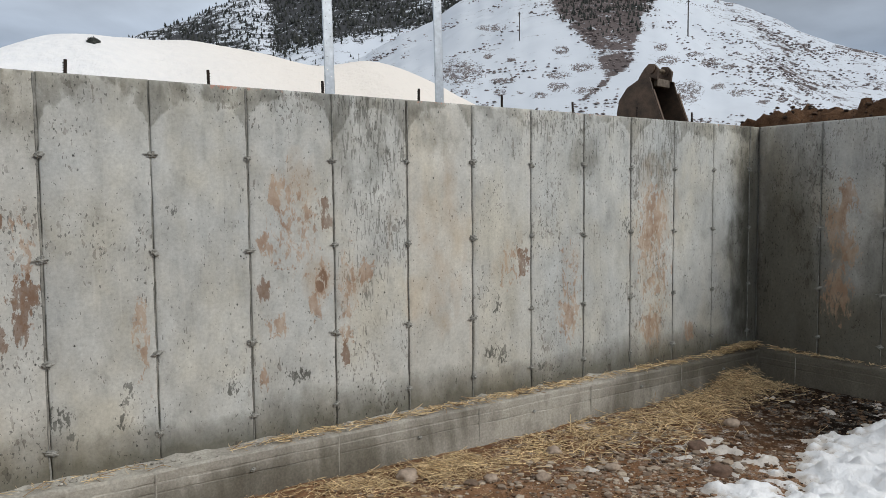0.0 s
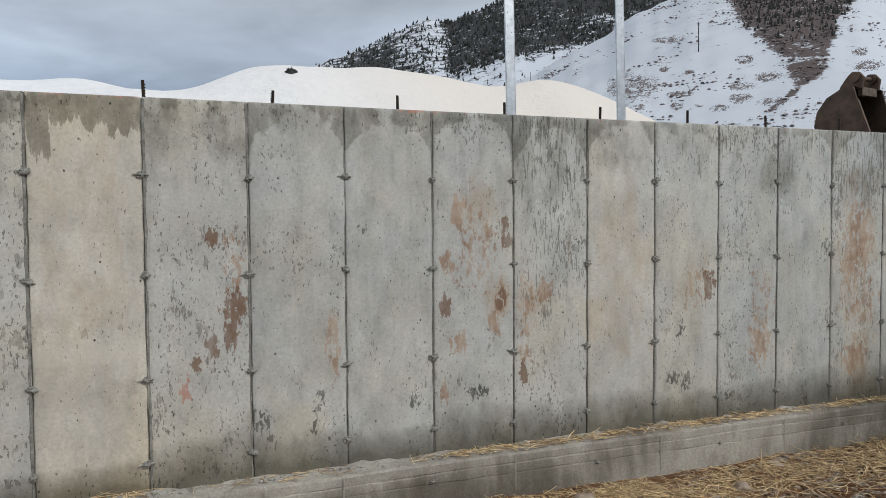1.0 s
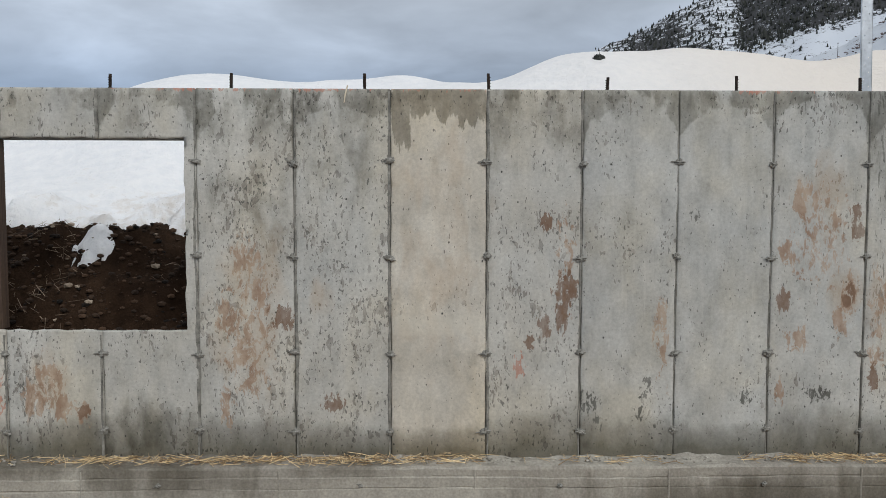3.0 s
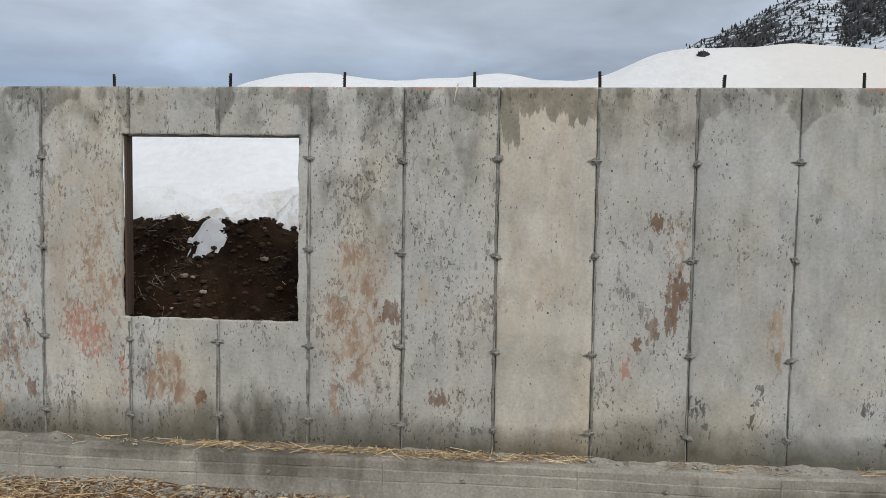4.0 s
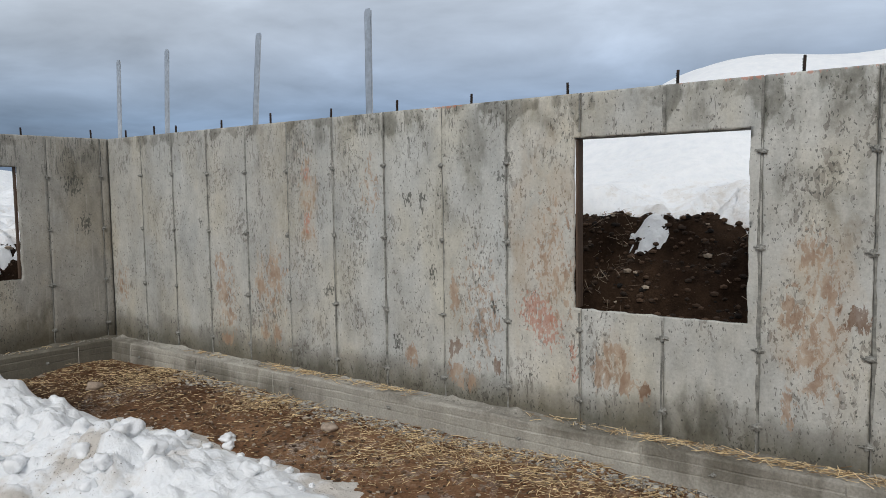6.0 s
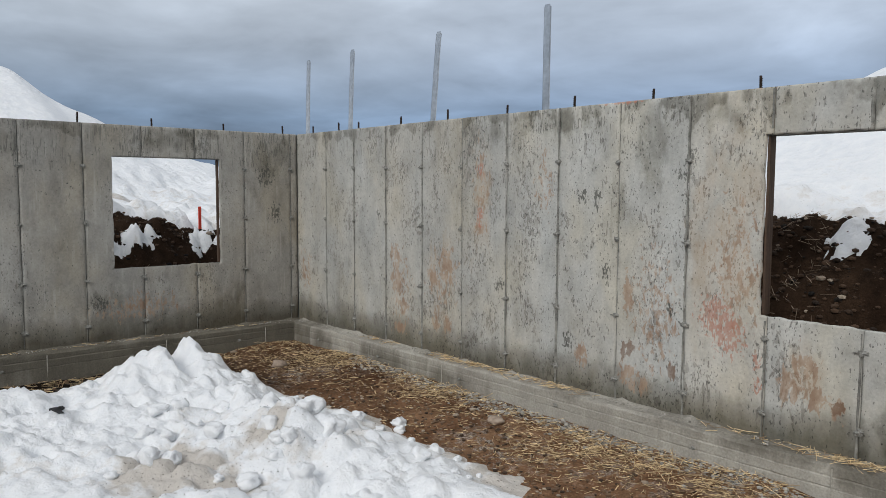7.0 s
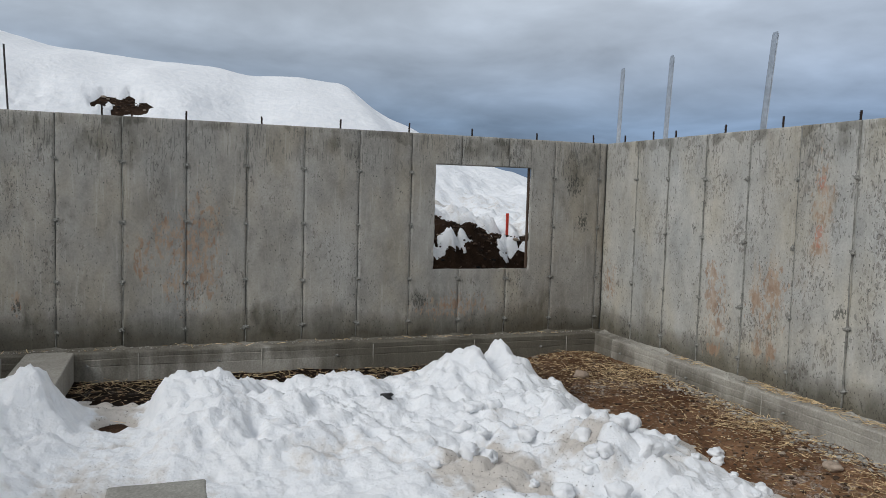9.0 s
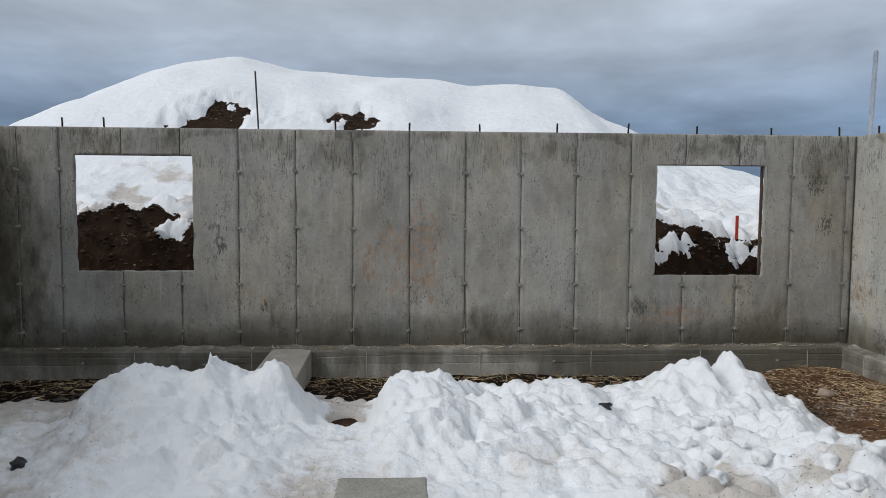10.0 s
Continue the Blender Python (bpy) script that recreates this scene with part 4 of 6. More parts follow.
# ---- walls ----
def blur_ellipse(u, z, cu, cz, ru, rz):
    return np.clip(1.3 - np.hypot((u - cu) / (ru + 0.012), (z - cz) / (rz + 0.022)) * 0.66, 0, 1)


# stains and some shade patches: place along the wall, height, half width, half height
RUST_N = [(2.17, 1.21, 0.03, 0.11), (2.19, 1.06, 0.03, 0.09), (3.05, 1.98, 0.05, 0.1), (2.96, 1.61, 0.05, 0.07), (3.04, 1.05, 0.07, 0.06), (3.38, 1.34, 0.05, 0.12), (3.33, 1.17, 0.04, 0.09), (2.94, 0.71, 0.03, 0.07), (3.73, 1.39, 0.09, 0.06),
          (3.56, 0.94, 0.04, 0.06), (6.81, 1.72, 0.18, 0.32), (6.71, 1.48, 0.11, 0.19), (6.79, 0.66, 0.16, 0.14), (7.36, 0.58, 0.08, 0.09), (5.72, 0.88, 0.1, 0.2)]
RUST_N2 = [(-0.5, 1.57, 0.06, 0.12), (-0.6, 1.21, 0.07, 0.1), (-0.4, 1.35, 0.04, 0.12), (-0.51, 0.95, 0.09, 0.08), (-0.61, 0.65, 0.04, 0.07), (-3.1, 1.16, 0.04, 0.14), (-3.07, 0.51, 0.1, 0.08), (-2.94, 0.46, 0.05, 0.05), (-1.74, 0.84, 0.1, 0.06),
           (-1.82, 0.68, 0.07, 0.11), (-1.65, 0.63, 0.07, 0.08), (-1.51, 0.6, 0.04, 0.06), (-0.5, 1.55, 0.04, 0.08), (-0.52, 0.94, 0.06, 0.06), (-0.61, 0.6, 0.03, 0.11), (-0.44, 0.76, 0.07, 0.05), (-0.47, 1.07, 0.04, 0.07), (-3.55, 0.6, 0.06, 0.08)]
RUST_N3 = [(-6.06, 1.23, 0.08, 0.13), (-6.04, 0.96, 0.09, 0.16), (-5.93, 0.72, 0.08, 0.1), (-5.99, 0.48, 0.1, 0.06), (-5.39, 0.61, 0.07, 0.09), (-5.22, 0.62, 0.06, 0.09), (-5.25, 1.18, 0.11, 0.2), (-5.44, 1.06, 0.07, 0.12), (-4.77, 1.59, 0.09, 0.04)]
FAINT_N = [(-0.45, 1.12, 0.19, 0.39), (-0.41, 1.54, 0.07, 0.17), (1.56, 1.52, 0.07, 0.4), (3.18, 1.72, 0.2, 0.41), (3.58, 1.26, 0.08, 0.34), (2.17, 1.06, 0.06, 0.3), (6.86, 1.26, 0.25, 0.71), (5.75, 1.07, 0.15, 0.45), (5.08, 1.36, 0.15, 0.19),
           (-4.75, 2.04, 0.09, 0.42), (-2.21, 1.41, 0.22, 0.54), (-0.45, 1.16, 0.18, 0.41), (-2.84, 1.06, 0.24, 0.47), (-1.74, 0.74, 0.17, 0.18), (-4.75, 1.96, 0.12, 0.39), (-5.28, 1.06, 0.25, 0.4), (-5.96, 0.87, 0.21, 0.42), (-7.94, 0.93, 0.21, 0.29),
           (-3.97, 2.02, 0.12, 0.29)]
RED_N = [(-2.27, 0.97, 0.12, 0.14), (-2.05, 0.8, 0.03, 0.04), (-2.04, 0.64, 0.04, 0.03), (-4.76, 1.7, 0.04, 0.08), (-2.36, 1.08, 0.12, 0.13), (1.26, 0.88, 0.03, 0.06), (-4.76, 2.15, 0.04, 0.04)]
MUD_N = [(1.56, 1.37, 0.06, 0.1), (1.53, 1.22, 0.03, 0.1), (1.42, 1.14, 0.03, 0.06), (1.32, 1.05, 0.03, 0.03), (1.43, 1.8, 0.03, 0.04), (0.07, 0.65, 0.06, 0.04), (-0.24, 1.2, 0.07, 0.06), (3.41, 1.86, 0.03, 0.05), (3.42, 1.75, 0.03, 0.04),
         (2.95, 1.31, 0.03, 0.08), (3.56, 0.81, 0.03, 0.08), (3.38, 1.34, 0.03, 0.07), (5.2, 1.37, 0.05, 0.09), (-3.09, 0.72, 0.06, 0.06), (-2.69, 0.62, 0.03, 0.05), (-0.24, 1.2, 0.03, 0.05), (-1.51, 0.6, 0.03, 0.03)]
PITCH_N = [(1.69, 0.65, 0.03, 0.08), (1.73, 0.65, 0.03, 0.06), (2.08, 0.73, 0.03, 0.09), (2.04, 0.58, 0.03, 0.04), (3.19, 0.7, 0.1, 0.03), (1.76, 0.52, 0.03, 0.03), (2.37, 1.85, 0.03, 0.03), (2.72, 0.68, 0.05, 0.03), (4.87, 0.65, 0.06, 0.04),
           (4.98, 0.63, 0.06, 0.07), (5.39, 0.48, 0.04, 0.03), (4.93, 1.04, 0.03, 0.09), (6.46, 1.65, 0.04, 0.09), (-4.53, 1.08, 0.04, 0.04), (-3.55, 1.9, 0.05, 0.04), (-3.41, 1.88, 0.04, 0.07), (-3.68, 0.68, 0.04, 0.05), (-2.71, 1.08, 0.04, 0.03),
           (-2.58, 2.21, 0.04, 0.05), (-2.65, 2.07, 0.04, 0.03), (-3.31, 1.3, 0.03, 0.06), (-4.5, 1.1, 0.06, 0.04), (-6.38, 1.68, 0.03, 0.04), (-3.68, 0.72, 0.05, 0.04)]
OCHRE_N = [(-0.02, 1.3, 0.07, 0.09), (3.21, 1.94, 0.11, 0.2), (3.38, 1.34, 0.09, 0.17), (3.58, 1.3, 0.1, 0.27), (0.73, 1.7, 0.21, 0.53), (-0.44, 1.4, 0.17, 0.31), (3.05, 1.98, 0.07, 0.12), (5.05, 1.43, 0.14, 0.14), (5.75, 1.42, 0.1, 0.12),
           (6.85, 1.53, 0.25, 0.6), (6.83, 0.63, 0.21, 0.22), (4.38, 1.48, 0.27, 0.57), (-2.26, 1.65, 0.23, 0.62), (-2.94, 0.46, 0.07, 0.07), (-1.74, 0.74, 0.15, 0.16), (-0.45, 1.01, 0.17, 0.34), (-4.75, 1.86, 0.13, 0.37), (-5.28, 1.06, 0.23, 0.34)]
# drips; the row at 8.2 paints the east wall's shadow in the corner
DAMP_SHADE_N = [(1.12, 2.50, .12, .26), (1.56, 2.50, .12, .26), (1.35, 2.56, .30, .14), (2.0, 2.6, .3, .12), (2.6, 2.6, .3, .12), (3.2, 2.58, .3, .12), (-.45, 2.45, .30, .22), (.12, 2.46, .30, .22), (3.75, 2.30, .26, .40), (4.35, 2.45, .3, .18), (-1.3, 2.52, .5, .16), (-2.3, 2.52, .34, .14), (5.9, 2.3, .22, .2), (6.9, 2.2, .15, .25), (-3.8, 2.52, .5, .10), (-4.7, 2.5, .3, .12), (8.2, 1.3, .28, 1.3), (-2.9, 2.3, .26, .30), (-3.2, 1.9, .1, .3), (-.45, 2.0, .28, .30), (.12, 2.1, .25, .2), (-1.35, .45, .6, .16)]
CROWN_N = [(.62, 2.60, .14, .10), (.80, 2.58, .12, .10), (.94, 2.54, .10, .10), (.50, 2.52, .06, .16)]
CHALK_N = [(.75, 1.16, .30, .035)]
RUST_W = [(-5.19, 1.43, 0.15, 0.25), (-5.4, 1.19, 0.11, 0.25), (-4.76, 1, 0.11, 0.25), (-6.53, 0.76, 0.05, 0.1), (-4.73, 1.65, 0.09, 0.18), (-5.13, 0.88, 0.1, 0.14)]
# drips and damp; the row at -9.1 is painted shade near the south corner
DAMP_SHADE_W = [(-2.3, .72, .24, .14), (-1.78, .67, .2, .14), (-.81, .68, .24, .14), (-4.13, .6, .4, .16), (-6.4, .72, .14, .18), (-6.4, 2.45, .5, .16), (-3.6, 2.45, .8, .15), (-1.7, 2.52, .8, .12), (-.4, 2.35, .35, .3), (-8.0, 2.5, .6, .14), (-5.6, 2.4, .5, .18), (-9.1, 1.3, .35, 1.2)]
PITCH_W = [(-7.08, 1.6, 0.07, 0.03), (-6.53, 0.73, 0.04, 0.07), (-0.44, 2.08, 0.09, 0.11), (-0.32, 1.64, 0.08, 0.1), (-2.43, 0.72, 0.1, 0.06), (-7, 1.43, 0.06, 0.18), (-9.1, 0.62, 0.06, 0.25)]
RUST_E = [(-.85, 1.62, .12, .22), (-.87, .94, .14, .26), (-.95, 1.89, .09, .18), (-.97, 1.4, .10, .16), (-1.5, 1.3, .08, .2)]
# damp together with the east wall's shade, darkening its foot and corner
DAMP_SHADE_E = [(-.3, 1.0, .4, 1.0), (-.9, .5, 1.2, .45), (-2.0, .8, .8, .7)]


def cast_wall(name, p0, along, inward, length, joints, windows, stains, warm, label, seed, outward=None):
    """A poured wall: a core, one face per form panel, tie ends and rebar stubs. p0: inner face's start; u runs along it."""
    along, inward = Vector(along), Vector(inward)
    p0 = Vector((*p0, 0))

    def at(u, depth, z):
        return p0 + along * u - inward * depth + Vector((0, 0, z))

    # core with the openings through it
    us = sorted({-THICK, length + THICK, *[w for a in windows for w in (a[0], a[1])]})
    zs = sorted({-0.3, TOP - 0.004, *[w for a in windows for w in (a[2], a[3])]})
    bm = bmesh.new()
    verts = {}

    def v(i, j, k):
        if (i, j, k) not in verts:
            u, z = us[i], zs[j]
            if k:
                # the openings widen towards the outside
                u += sum((u == q[1]) * 0.13 - (u == q[0]) * 0.13 for q in windows)
                z -= sum((z == q[2]) * 0.10 for q in windows)
            verts[i, j, k] = bm.verts.new(at(u, (0.02, THICK)[k], z))
        return verts[i, j, k]

    solid = {(i, j) for i in range(len(us) - 1) for j in range(len(zs) - 1)
             if not any(a[0] - 1e-4 <= us[i] < a[1] - 1e-4 and a[2] - 1e-4 <= zs[j] < a[3] - 1e-4 for a in windows)}
    for i, j in solid:
        bm.faces.new((v(i, j, 0), v(i + 1, j, 0), v(i + 1, j + 1, 0), v(i, j + 1, 0)))
        bm.faces.new((v(i, j, 1), v(i, j + 1, 1), v(i + 1, j + 1, 1), v(i + 1, j, 1)))
        for di, dj, a, b in ((-1, 0, (i, j), (i, j + 1)), (1, 0, (i + 1, j), (i + 1, j + 1)), (0, -1, (i, j), (i + 1, j)), (0, 1, (i, j + 1), (i + 1, j + 1))):
            if (i + di, j + dj) not in solid:
                bm.faces.new((v(*a, 0), v(*b, 0), v(*b, 1), v(*a, 1)))
    bmesh.ops.recalc_face_normals(bm, faces=bm.faces)
    wall = part(name, bm, M_CORE)
    tagged(wall, label, "wall", kind="structure")
    # panel faces
    r = random.Random(seed)
    edges = [0.0, *joints, length]
    for n, (a, b) in enumerate(zip(edges, edges[1:])):
        off, tilt = r.uniform(-0.0025, 0.0025), r.uniform(-0.002, 0.002)
        a2, b2 = a + 0.0032, b - 0.0032
        cu = sorted({a2, a2 + 0.006, b2 - 0.006, b2, *[float(q) for q in np.linspace(a2 + 0.006, b2 - 0.006, max(4, int((b2 - a2) / 0.03)))],
                     *[w for q in windows for w in (q[0], q[1]) if a2 < w < b2]})
        cz = sorted({0.0, TOP - 0.010, TOP, *[float(q) for q in np.linspace(0.0, TOP - 0.010, 84)], *[w for q in windows for w in (q[2], q[3])]})
        U, Zg = np.meshgrid(np.array(cu), np.array(cz))
        lip = 0.006 * ((U < a2 + 0.003) | (U > b2 - 0.003) | (Zg > TOP - 0.003))
        ripple = 0.0025 * fbm(U * 3 + seed * 9, Zg * 3, seed, 3) + 0.0012 * fbm(U * 16, Zg * 16, seed + 4, 2)
        # the joint edges wander and chip a little
        wander = 0.003 * fbm(Zg * 9 + n * 3.7, Zg * 0 + seed, seed + 9, 3)
        Uw = U + np.where(U < a2 + 0.007, wander, 0) + np.where(U > b2 - 0.007, wander, 0)
        for q in windows:
            near = (Zg > q[2] - 0.02) & (Zg < q[3] + 0.02)
            chip = 0.006 * fbm(Zg * 14, Zg * 0, seed + 13, 3)
            Uw = Uw + np.where(near & ((np.abs(U - q[0]) < 1e-6) | (np.abs(U - q[1]) < 1e-6)), chip, 0)
        Zw = Zg + 0
        for q in windows:
            near = (U > q[0] - 0.02) & (U < q[1] + 0.02)
            Zw = Zw + np.where(near & ((np.abs(Zg - q[2]) < 1e-6) | (np.abs(Zg - q[3]) < 1e-6)), 0.006 * fbm(U * 14, U * 0, seed + 14, 3), 0)
        dep = off + tilt * np.sin(U * 5) + ripple + lip
        P = np.stack([p0[k] + along[k] * Uw - inward[k] * dep for k in range(2)] + [Zw], 2)
        nu, nz = len(cu), len(cz)
        faces, gone = [], lambda uu, zz: any(q[0] < uu < q[1] and q[2] < zz < q[3] for q in windows)
        keep = np.zeros((nz - 1, nu - 1), bool)
        for j in range(nz - 1):
            for i in range(nu - 1):
                if not gone((cu[i] + cu[i + 1]) / 2, (cz[j] + cz[j + 1]) / 2):
                    keep[j, i] = True
                    q = j * nu + i
                    faces.append((q, q + 1, q + nu + 1, q + nu))
        me = bpy.data.meshes.new("panel")
        co = P.reshape(-1, 3)
        back = co - np.array([inward.x, inward.y, 0]) * 0.03
        total = nu * nz
        pad = np.pad(keep, 1)
        for j in range(nz - 1):
            for i in range(nu - 1):
                if keep[j, i]:
                    q = j * nu + i
                    for hit, e in ((pad[j + 1, i], (q + nu, q)), (pad[j + 1, i + 2], (q + 1, q + nu + 1)), (pad[j, i + 1], (q, q + 1)), (pad[j + 2, i + 1], (q + nu + 1, q + nu))):
                        if not hit:
                            faces.append((e[1], e[0], e[0] + total, e[1] + total))
        allv = np.concatenate([co, back])
        if along.cross(Vector((0, 0, 1))).dot(inward) < 0:
            faces = [f[::-1] for f in faces]
        me.from_pydata(allv.tolist(), [], faces)
        fu, fz = np.concatenate([U.ravel(), U.ravel()]), np.concatenate([Zg.ravel(), Zg.ravel()])
        cuv = fu + (stains["origin"])
        w0 = warm(stains["origin"] + (a + b) / 2, r)
        # base darkening per wall; the north wall gets darker towards its west end
        fields = {"old": np.clip(stains.get("old", 0.0) + stains.get("darker_west", lambda u: 0.0)(cuv) + 0.12 * fbm(cuv * 0.6, fz * 0.4, seed + 6, 2), 0, 1), "warm": np.full(len(fu), w0), "marks": np.full(len(fu), stains.get("marks", lambda u: 0.0)(stains["origin"] + (a + b) / 2) + r.uniform(-0.25, 0.25))}
        fields["runs"] = stains["runs"](cuv, fz) if "runs" in stains else np.zeros(len(fu))
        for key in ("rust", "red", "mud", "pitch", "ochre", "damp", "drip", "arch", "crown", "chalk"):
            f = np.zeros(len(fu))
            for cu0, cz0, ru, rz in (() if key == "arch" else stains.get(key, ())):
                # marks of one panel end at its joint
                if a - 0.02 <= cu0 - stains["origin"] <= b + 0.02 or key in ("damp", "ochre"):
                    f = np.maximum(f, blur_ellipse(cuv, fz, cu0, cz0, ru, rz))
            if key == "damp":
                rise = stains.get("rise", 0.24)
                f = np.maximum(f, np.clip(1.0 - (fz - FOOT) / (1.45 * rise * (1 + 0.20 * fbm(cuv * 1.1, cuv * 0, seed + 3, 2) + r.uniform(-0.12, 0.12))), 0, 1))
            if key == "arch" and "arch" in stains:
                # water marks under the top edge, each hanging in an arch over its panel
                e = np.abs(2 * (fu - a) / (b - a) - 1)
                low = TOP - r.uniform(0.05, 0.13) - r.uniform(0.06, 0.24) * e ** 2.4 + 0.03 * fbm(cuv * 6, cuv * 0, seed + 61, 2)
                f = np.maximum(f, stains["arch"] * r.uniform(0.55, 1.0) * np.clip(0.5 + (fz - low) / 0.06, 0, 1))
            if key == "red" and "string" in stains:
                lo, hi = stains["string"]
                f = np.maximum(f, (fz > TOP - 0.016) * (cuv > lo) * (cuv < hi) * (0.45 + 0.4 * fbm(cuv * 2.5, cuv * 0, seed + 8, 2)))
            if key == "rust":
                for cu0, cz0, ru, rz in stains.get("faint", ()):
                    f = np.maximum(f, stains.get("faintness", 0.74) * blur_ellipse(cuv, fz, cu0, cz0, ru, rz))
            fields[key] = f
        du = np.minimum(fu - a, b - fu)
        fields["seam"] = np.clip(1 - du / 0.06, 0, 1) * (0.35 + 0.75 * r.random()) * (0.8 + 0.5 * fbm(fz * 1.2, fz * 0 + n, seed + 2, 2))
        for key, values in fields.items():
            me.attributes.new(key, "FLOAT", "POINT").data.foreach_set("value", values.astype(np.float32))
        ob = finish(new("panel", me), M_WALL)
        ob.parent = wall
    # ridges of mortar squeezed out at the form joints
    flipped = along.cross(Vector((0, 0, 1))).dot(inward) < 0
    for n, u in enumerate(joints):
        wide = stains.get("ridge", lambda x: 0.006)(stains["origin"] + u)
        zz = np.linspace(FOOT, TOP - 0.012, 118)
        lean = r.choice((-1, 1)) * (0.003 + 0.55 * wide)
        wl = wide * np.clip(0.75 + 0.55 * fbm(zz * 7, zz * 0 + n * 3.1, seed + 51, 3) + 0.5 * fbm(zz * 1.3, zz * 0 + n, seed + 55, 2), 0.12, 1.7)
        wr = wide * np.clip(0.75 + 0.55 * fbm(zz * 7, zz * 0 + n * 3.1, seed + 52, 3) + 0.5 * fbm(zz * 1.3, zz * 0 + n, seed + 56, 2), 0.12, 1.7)
        hi = 0.0035 + 0.0025 * fbm(zz * 11, zz * 0 + n * 2.3, seed + 53, 3)
        mid_u = u + lean + 0.002 * fbm(zz * 3, zz * 0 + n, seed + 54, 2)
        vs, fs = [], []
        for k, z in enumerate(zz):
            for du, dep in ((-wl[k], 0.004), (-0.45 * wl[k], -hi[k]), (0.4 * wr[k], -hi[k] * 0.8), (wr[k], 0.004)):
                vs.append(tuple(at(mid_u[k] + du, dep, z)))
        for k in range(len(zz) - 1):
            if any(q[0] - 0.03 < u < q[1] + 0.03 and q[2] - 0.03 < zz[k] < q[3] + 0.03 for q in windows):
                continue
            for e in range(3):
                q = k * 4 + e
                fs.append((q, q + 1, q + 5, q + 4)[::-1 if flipped else 1])
        raw_part("joint_ridge", vs, fs, M_RIDGE, wall)
    # tie ends
    turn = Matrix.Rotation(math.atan2(inward.y, inward.x) + math.pi / 2, 4, "Z")
    for u in joints:
        for z in TIE_ROWS:
            if any(q[0] - 0.04 < u < q[1] + 0.04 and q[2] - 0.04 < z < q[3] + 0.04 for q in windows):
                continue
            ob = new("tie_end", r.choice(TIE_MESHES))
            m = Matrix.Translation(at(u + r.uniform(-.006, .006), -0.004, z + r.uniform(-0.012, 0.012))) @ turn
            ob.matrix_world = m @ Matrix.Rotation(r.uniform(-0.4, 0.4), 4, "Y") @ Matrix.Diagonal((r.uniform(0.8, 1.3), 1, r.uniform(0.8, 1.15), 1))
            ob.parent = wall
    return wall


TIE_MESHES = []
for k in range(5):
    bm = bmesh.new()
    bmesh.ops.create_icosphere(bm, subdivisions=3, radius=1.0)
    for vv in bm.verts:
        n = noise.noise(vv.co * 1.9 + Vector((k * 5, 0, 0)))
        n += 0.7 * noise.noise(vv.co * 4.5 + Vector((0, k * 7, 0)))
        vv.co = Vector((vv.co.x * 0.025, vv.co.y * 0.015, vv.co.z * 0.020)) * (1 + 0.75 * n)
    tube(bm, (-0.030 - 0.004 * k, -0.006, 0.004), (0.026 + 0.003 * (k % 3), -0.010, -0.003), 0.0042, 5)
    me = bpy.data.meshes.new("tie_end")
    bm.normal_update()
    bm.to_mesh(me)
    bm.free()
    me.materials.append(M_GROUT)
    TIE_MESHES.append(me)

north_joints = [1.047 + PANEL * k - XW for k in range(-14, 13)]
WIN_N = (-2.044 - XW, -0.848 - XW, 1.12, 2.33)


def warm_north(x, r):
    if 0.446 < x < 1.047:
        return 0.95
    if 4.07 < x < 4.68:
        return 0.5
    if -2.6 < x < -1.9:
        return 0.55
    if 1.0 < x < 1.7:
        return 0.30
    if x > 1.7:
        return r.uniform(0.0, 0.16)
    return r.uniform(0.14, 0.38)


def marks_north(x):
    """How thick the flecks stand, panel by panel."""
    at = [-8.2, -3.9, -3.2, -2.6, -2.0, -0.85, -0.55, 0.12, 0.72, 1.35, 2.0, 2.6, 3.2, 3.8, 4.4, 5.0, 5.6, 6.2, 6.8, 7.4, 8.4]
    return float(np.interp(x, at, [0.6, 0.65, 0.7, 0.6, 0.3, 0.3, 0.9, 1.0, -0.7, 0.4, -0.5, -0.35, 0.0, 0.2, -0.9, -0.3, 0.3, 0.1, 0.4, -0.1, 0.1]))


def runs_north(x, z):
    full = smooth(3.45, 3.55, x) * smooth(4.12, 4.05, x)
    top = smooth(1.7, 2.5, z) * (0.55 * smooth(4.6, 5.3, x) + 0.35 * smooth(2.9, 3.0, x) + 0.35 * smooth(0.45, 0.4, x) + 0.5 * smooth(-2.2, -2.9, x))
    return np.clip(0.9 * full * smooth(0.6, 1.1, z) + top + 0.6 * smooth(6.5, 6.6, x) * smooth(7.2, 7.1, x), 0, 1.2)


# the single row at 8.38 paints the corner's shadow into the colour
wall_north = cast_wall("wall_north", (XW, YN), (1, 0, 0), (0, -1, 0), XE - XW, north_joints, [WIN_N],
                       {"origin": XW, "rust": RUST_N + RUST_N2 + RUST_N3, "red": RED_N, "mud": MUD_N, "pitch": PITCH_N, "ochre": OCHRE_N, "drip": DAMP_SHADE_N, "string": (-3.5, 8.3), "chalk": CHALK_N, "faint": FAINT_N, "arch": 0.85, "crown": CROWN_N, "damp": [(8.38, 1.2, .22, 1.3)], "rise": 0.25, "old": 0.02, "darker_west": lambda u: 0.30 * smooth(-1.5, -6.0, u), "ridge": lambda x: 0.0115 if x < 1.7 else 0.0065, "marks": marks_north, "runs": runs_north},
                       warm_north, "tall grey poured concrete wall with form joints and rust stains", 11)
west_joints = [0.097, *[0.725 + 0.6075 * k for k in range(13)], 8.653, 9.081]
WIN_W1 = (1.035, 2.255, 1.083, 2.30)
WIN_W2 = (7.278, 8.492, 1.125, 2.353)


def flip(rows):
    return [(-a, b, c, d) for a, b, c, d in rows]


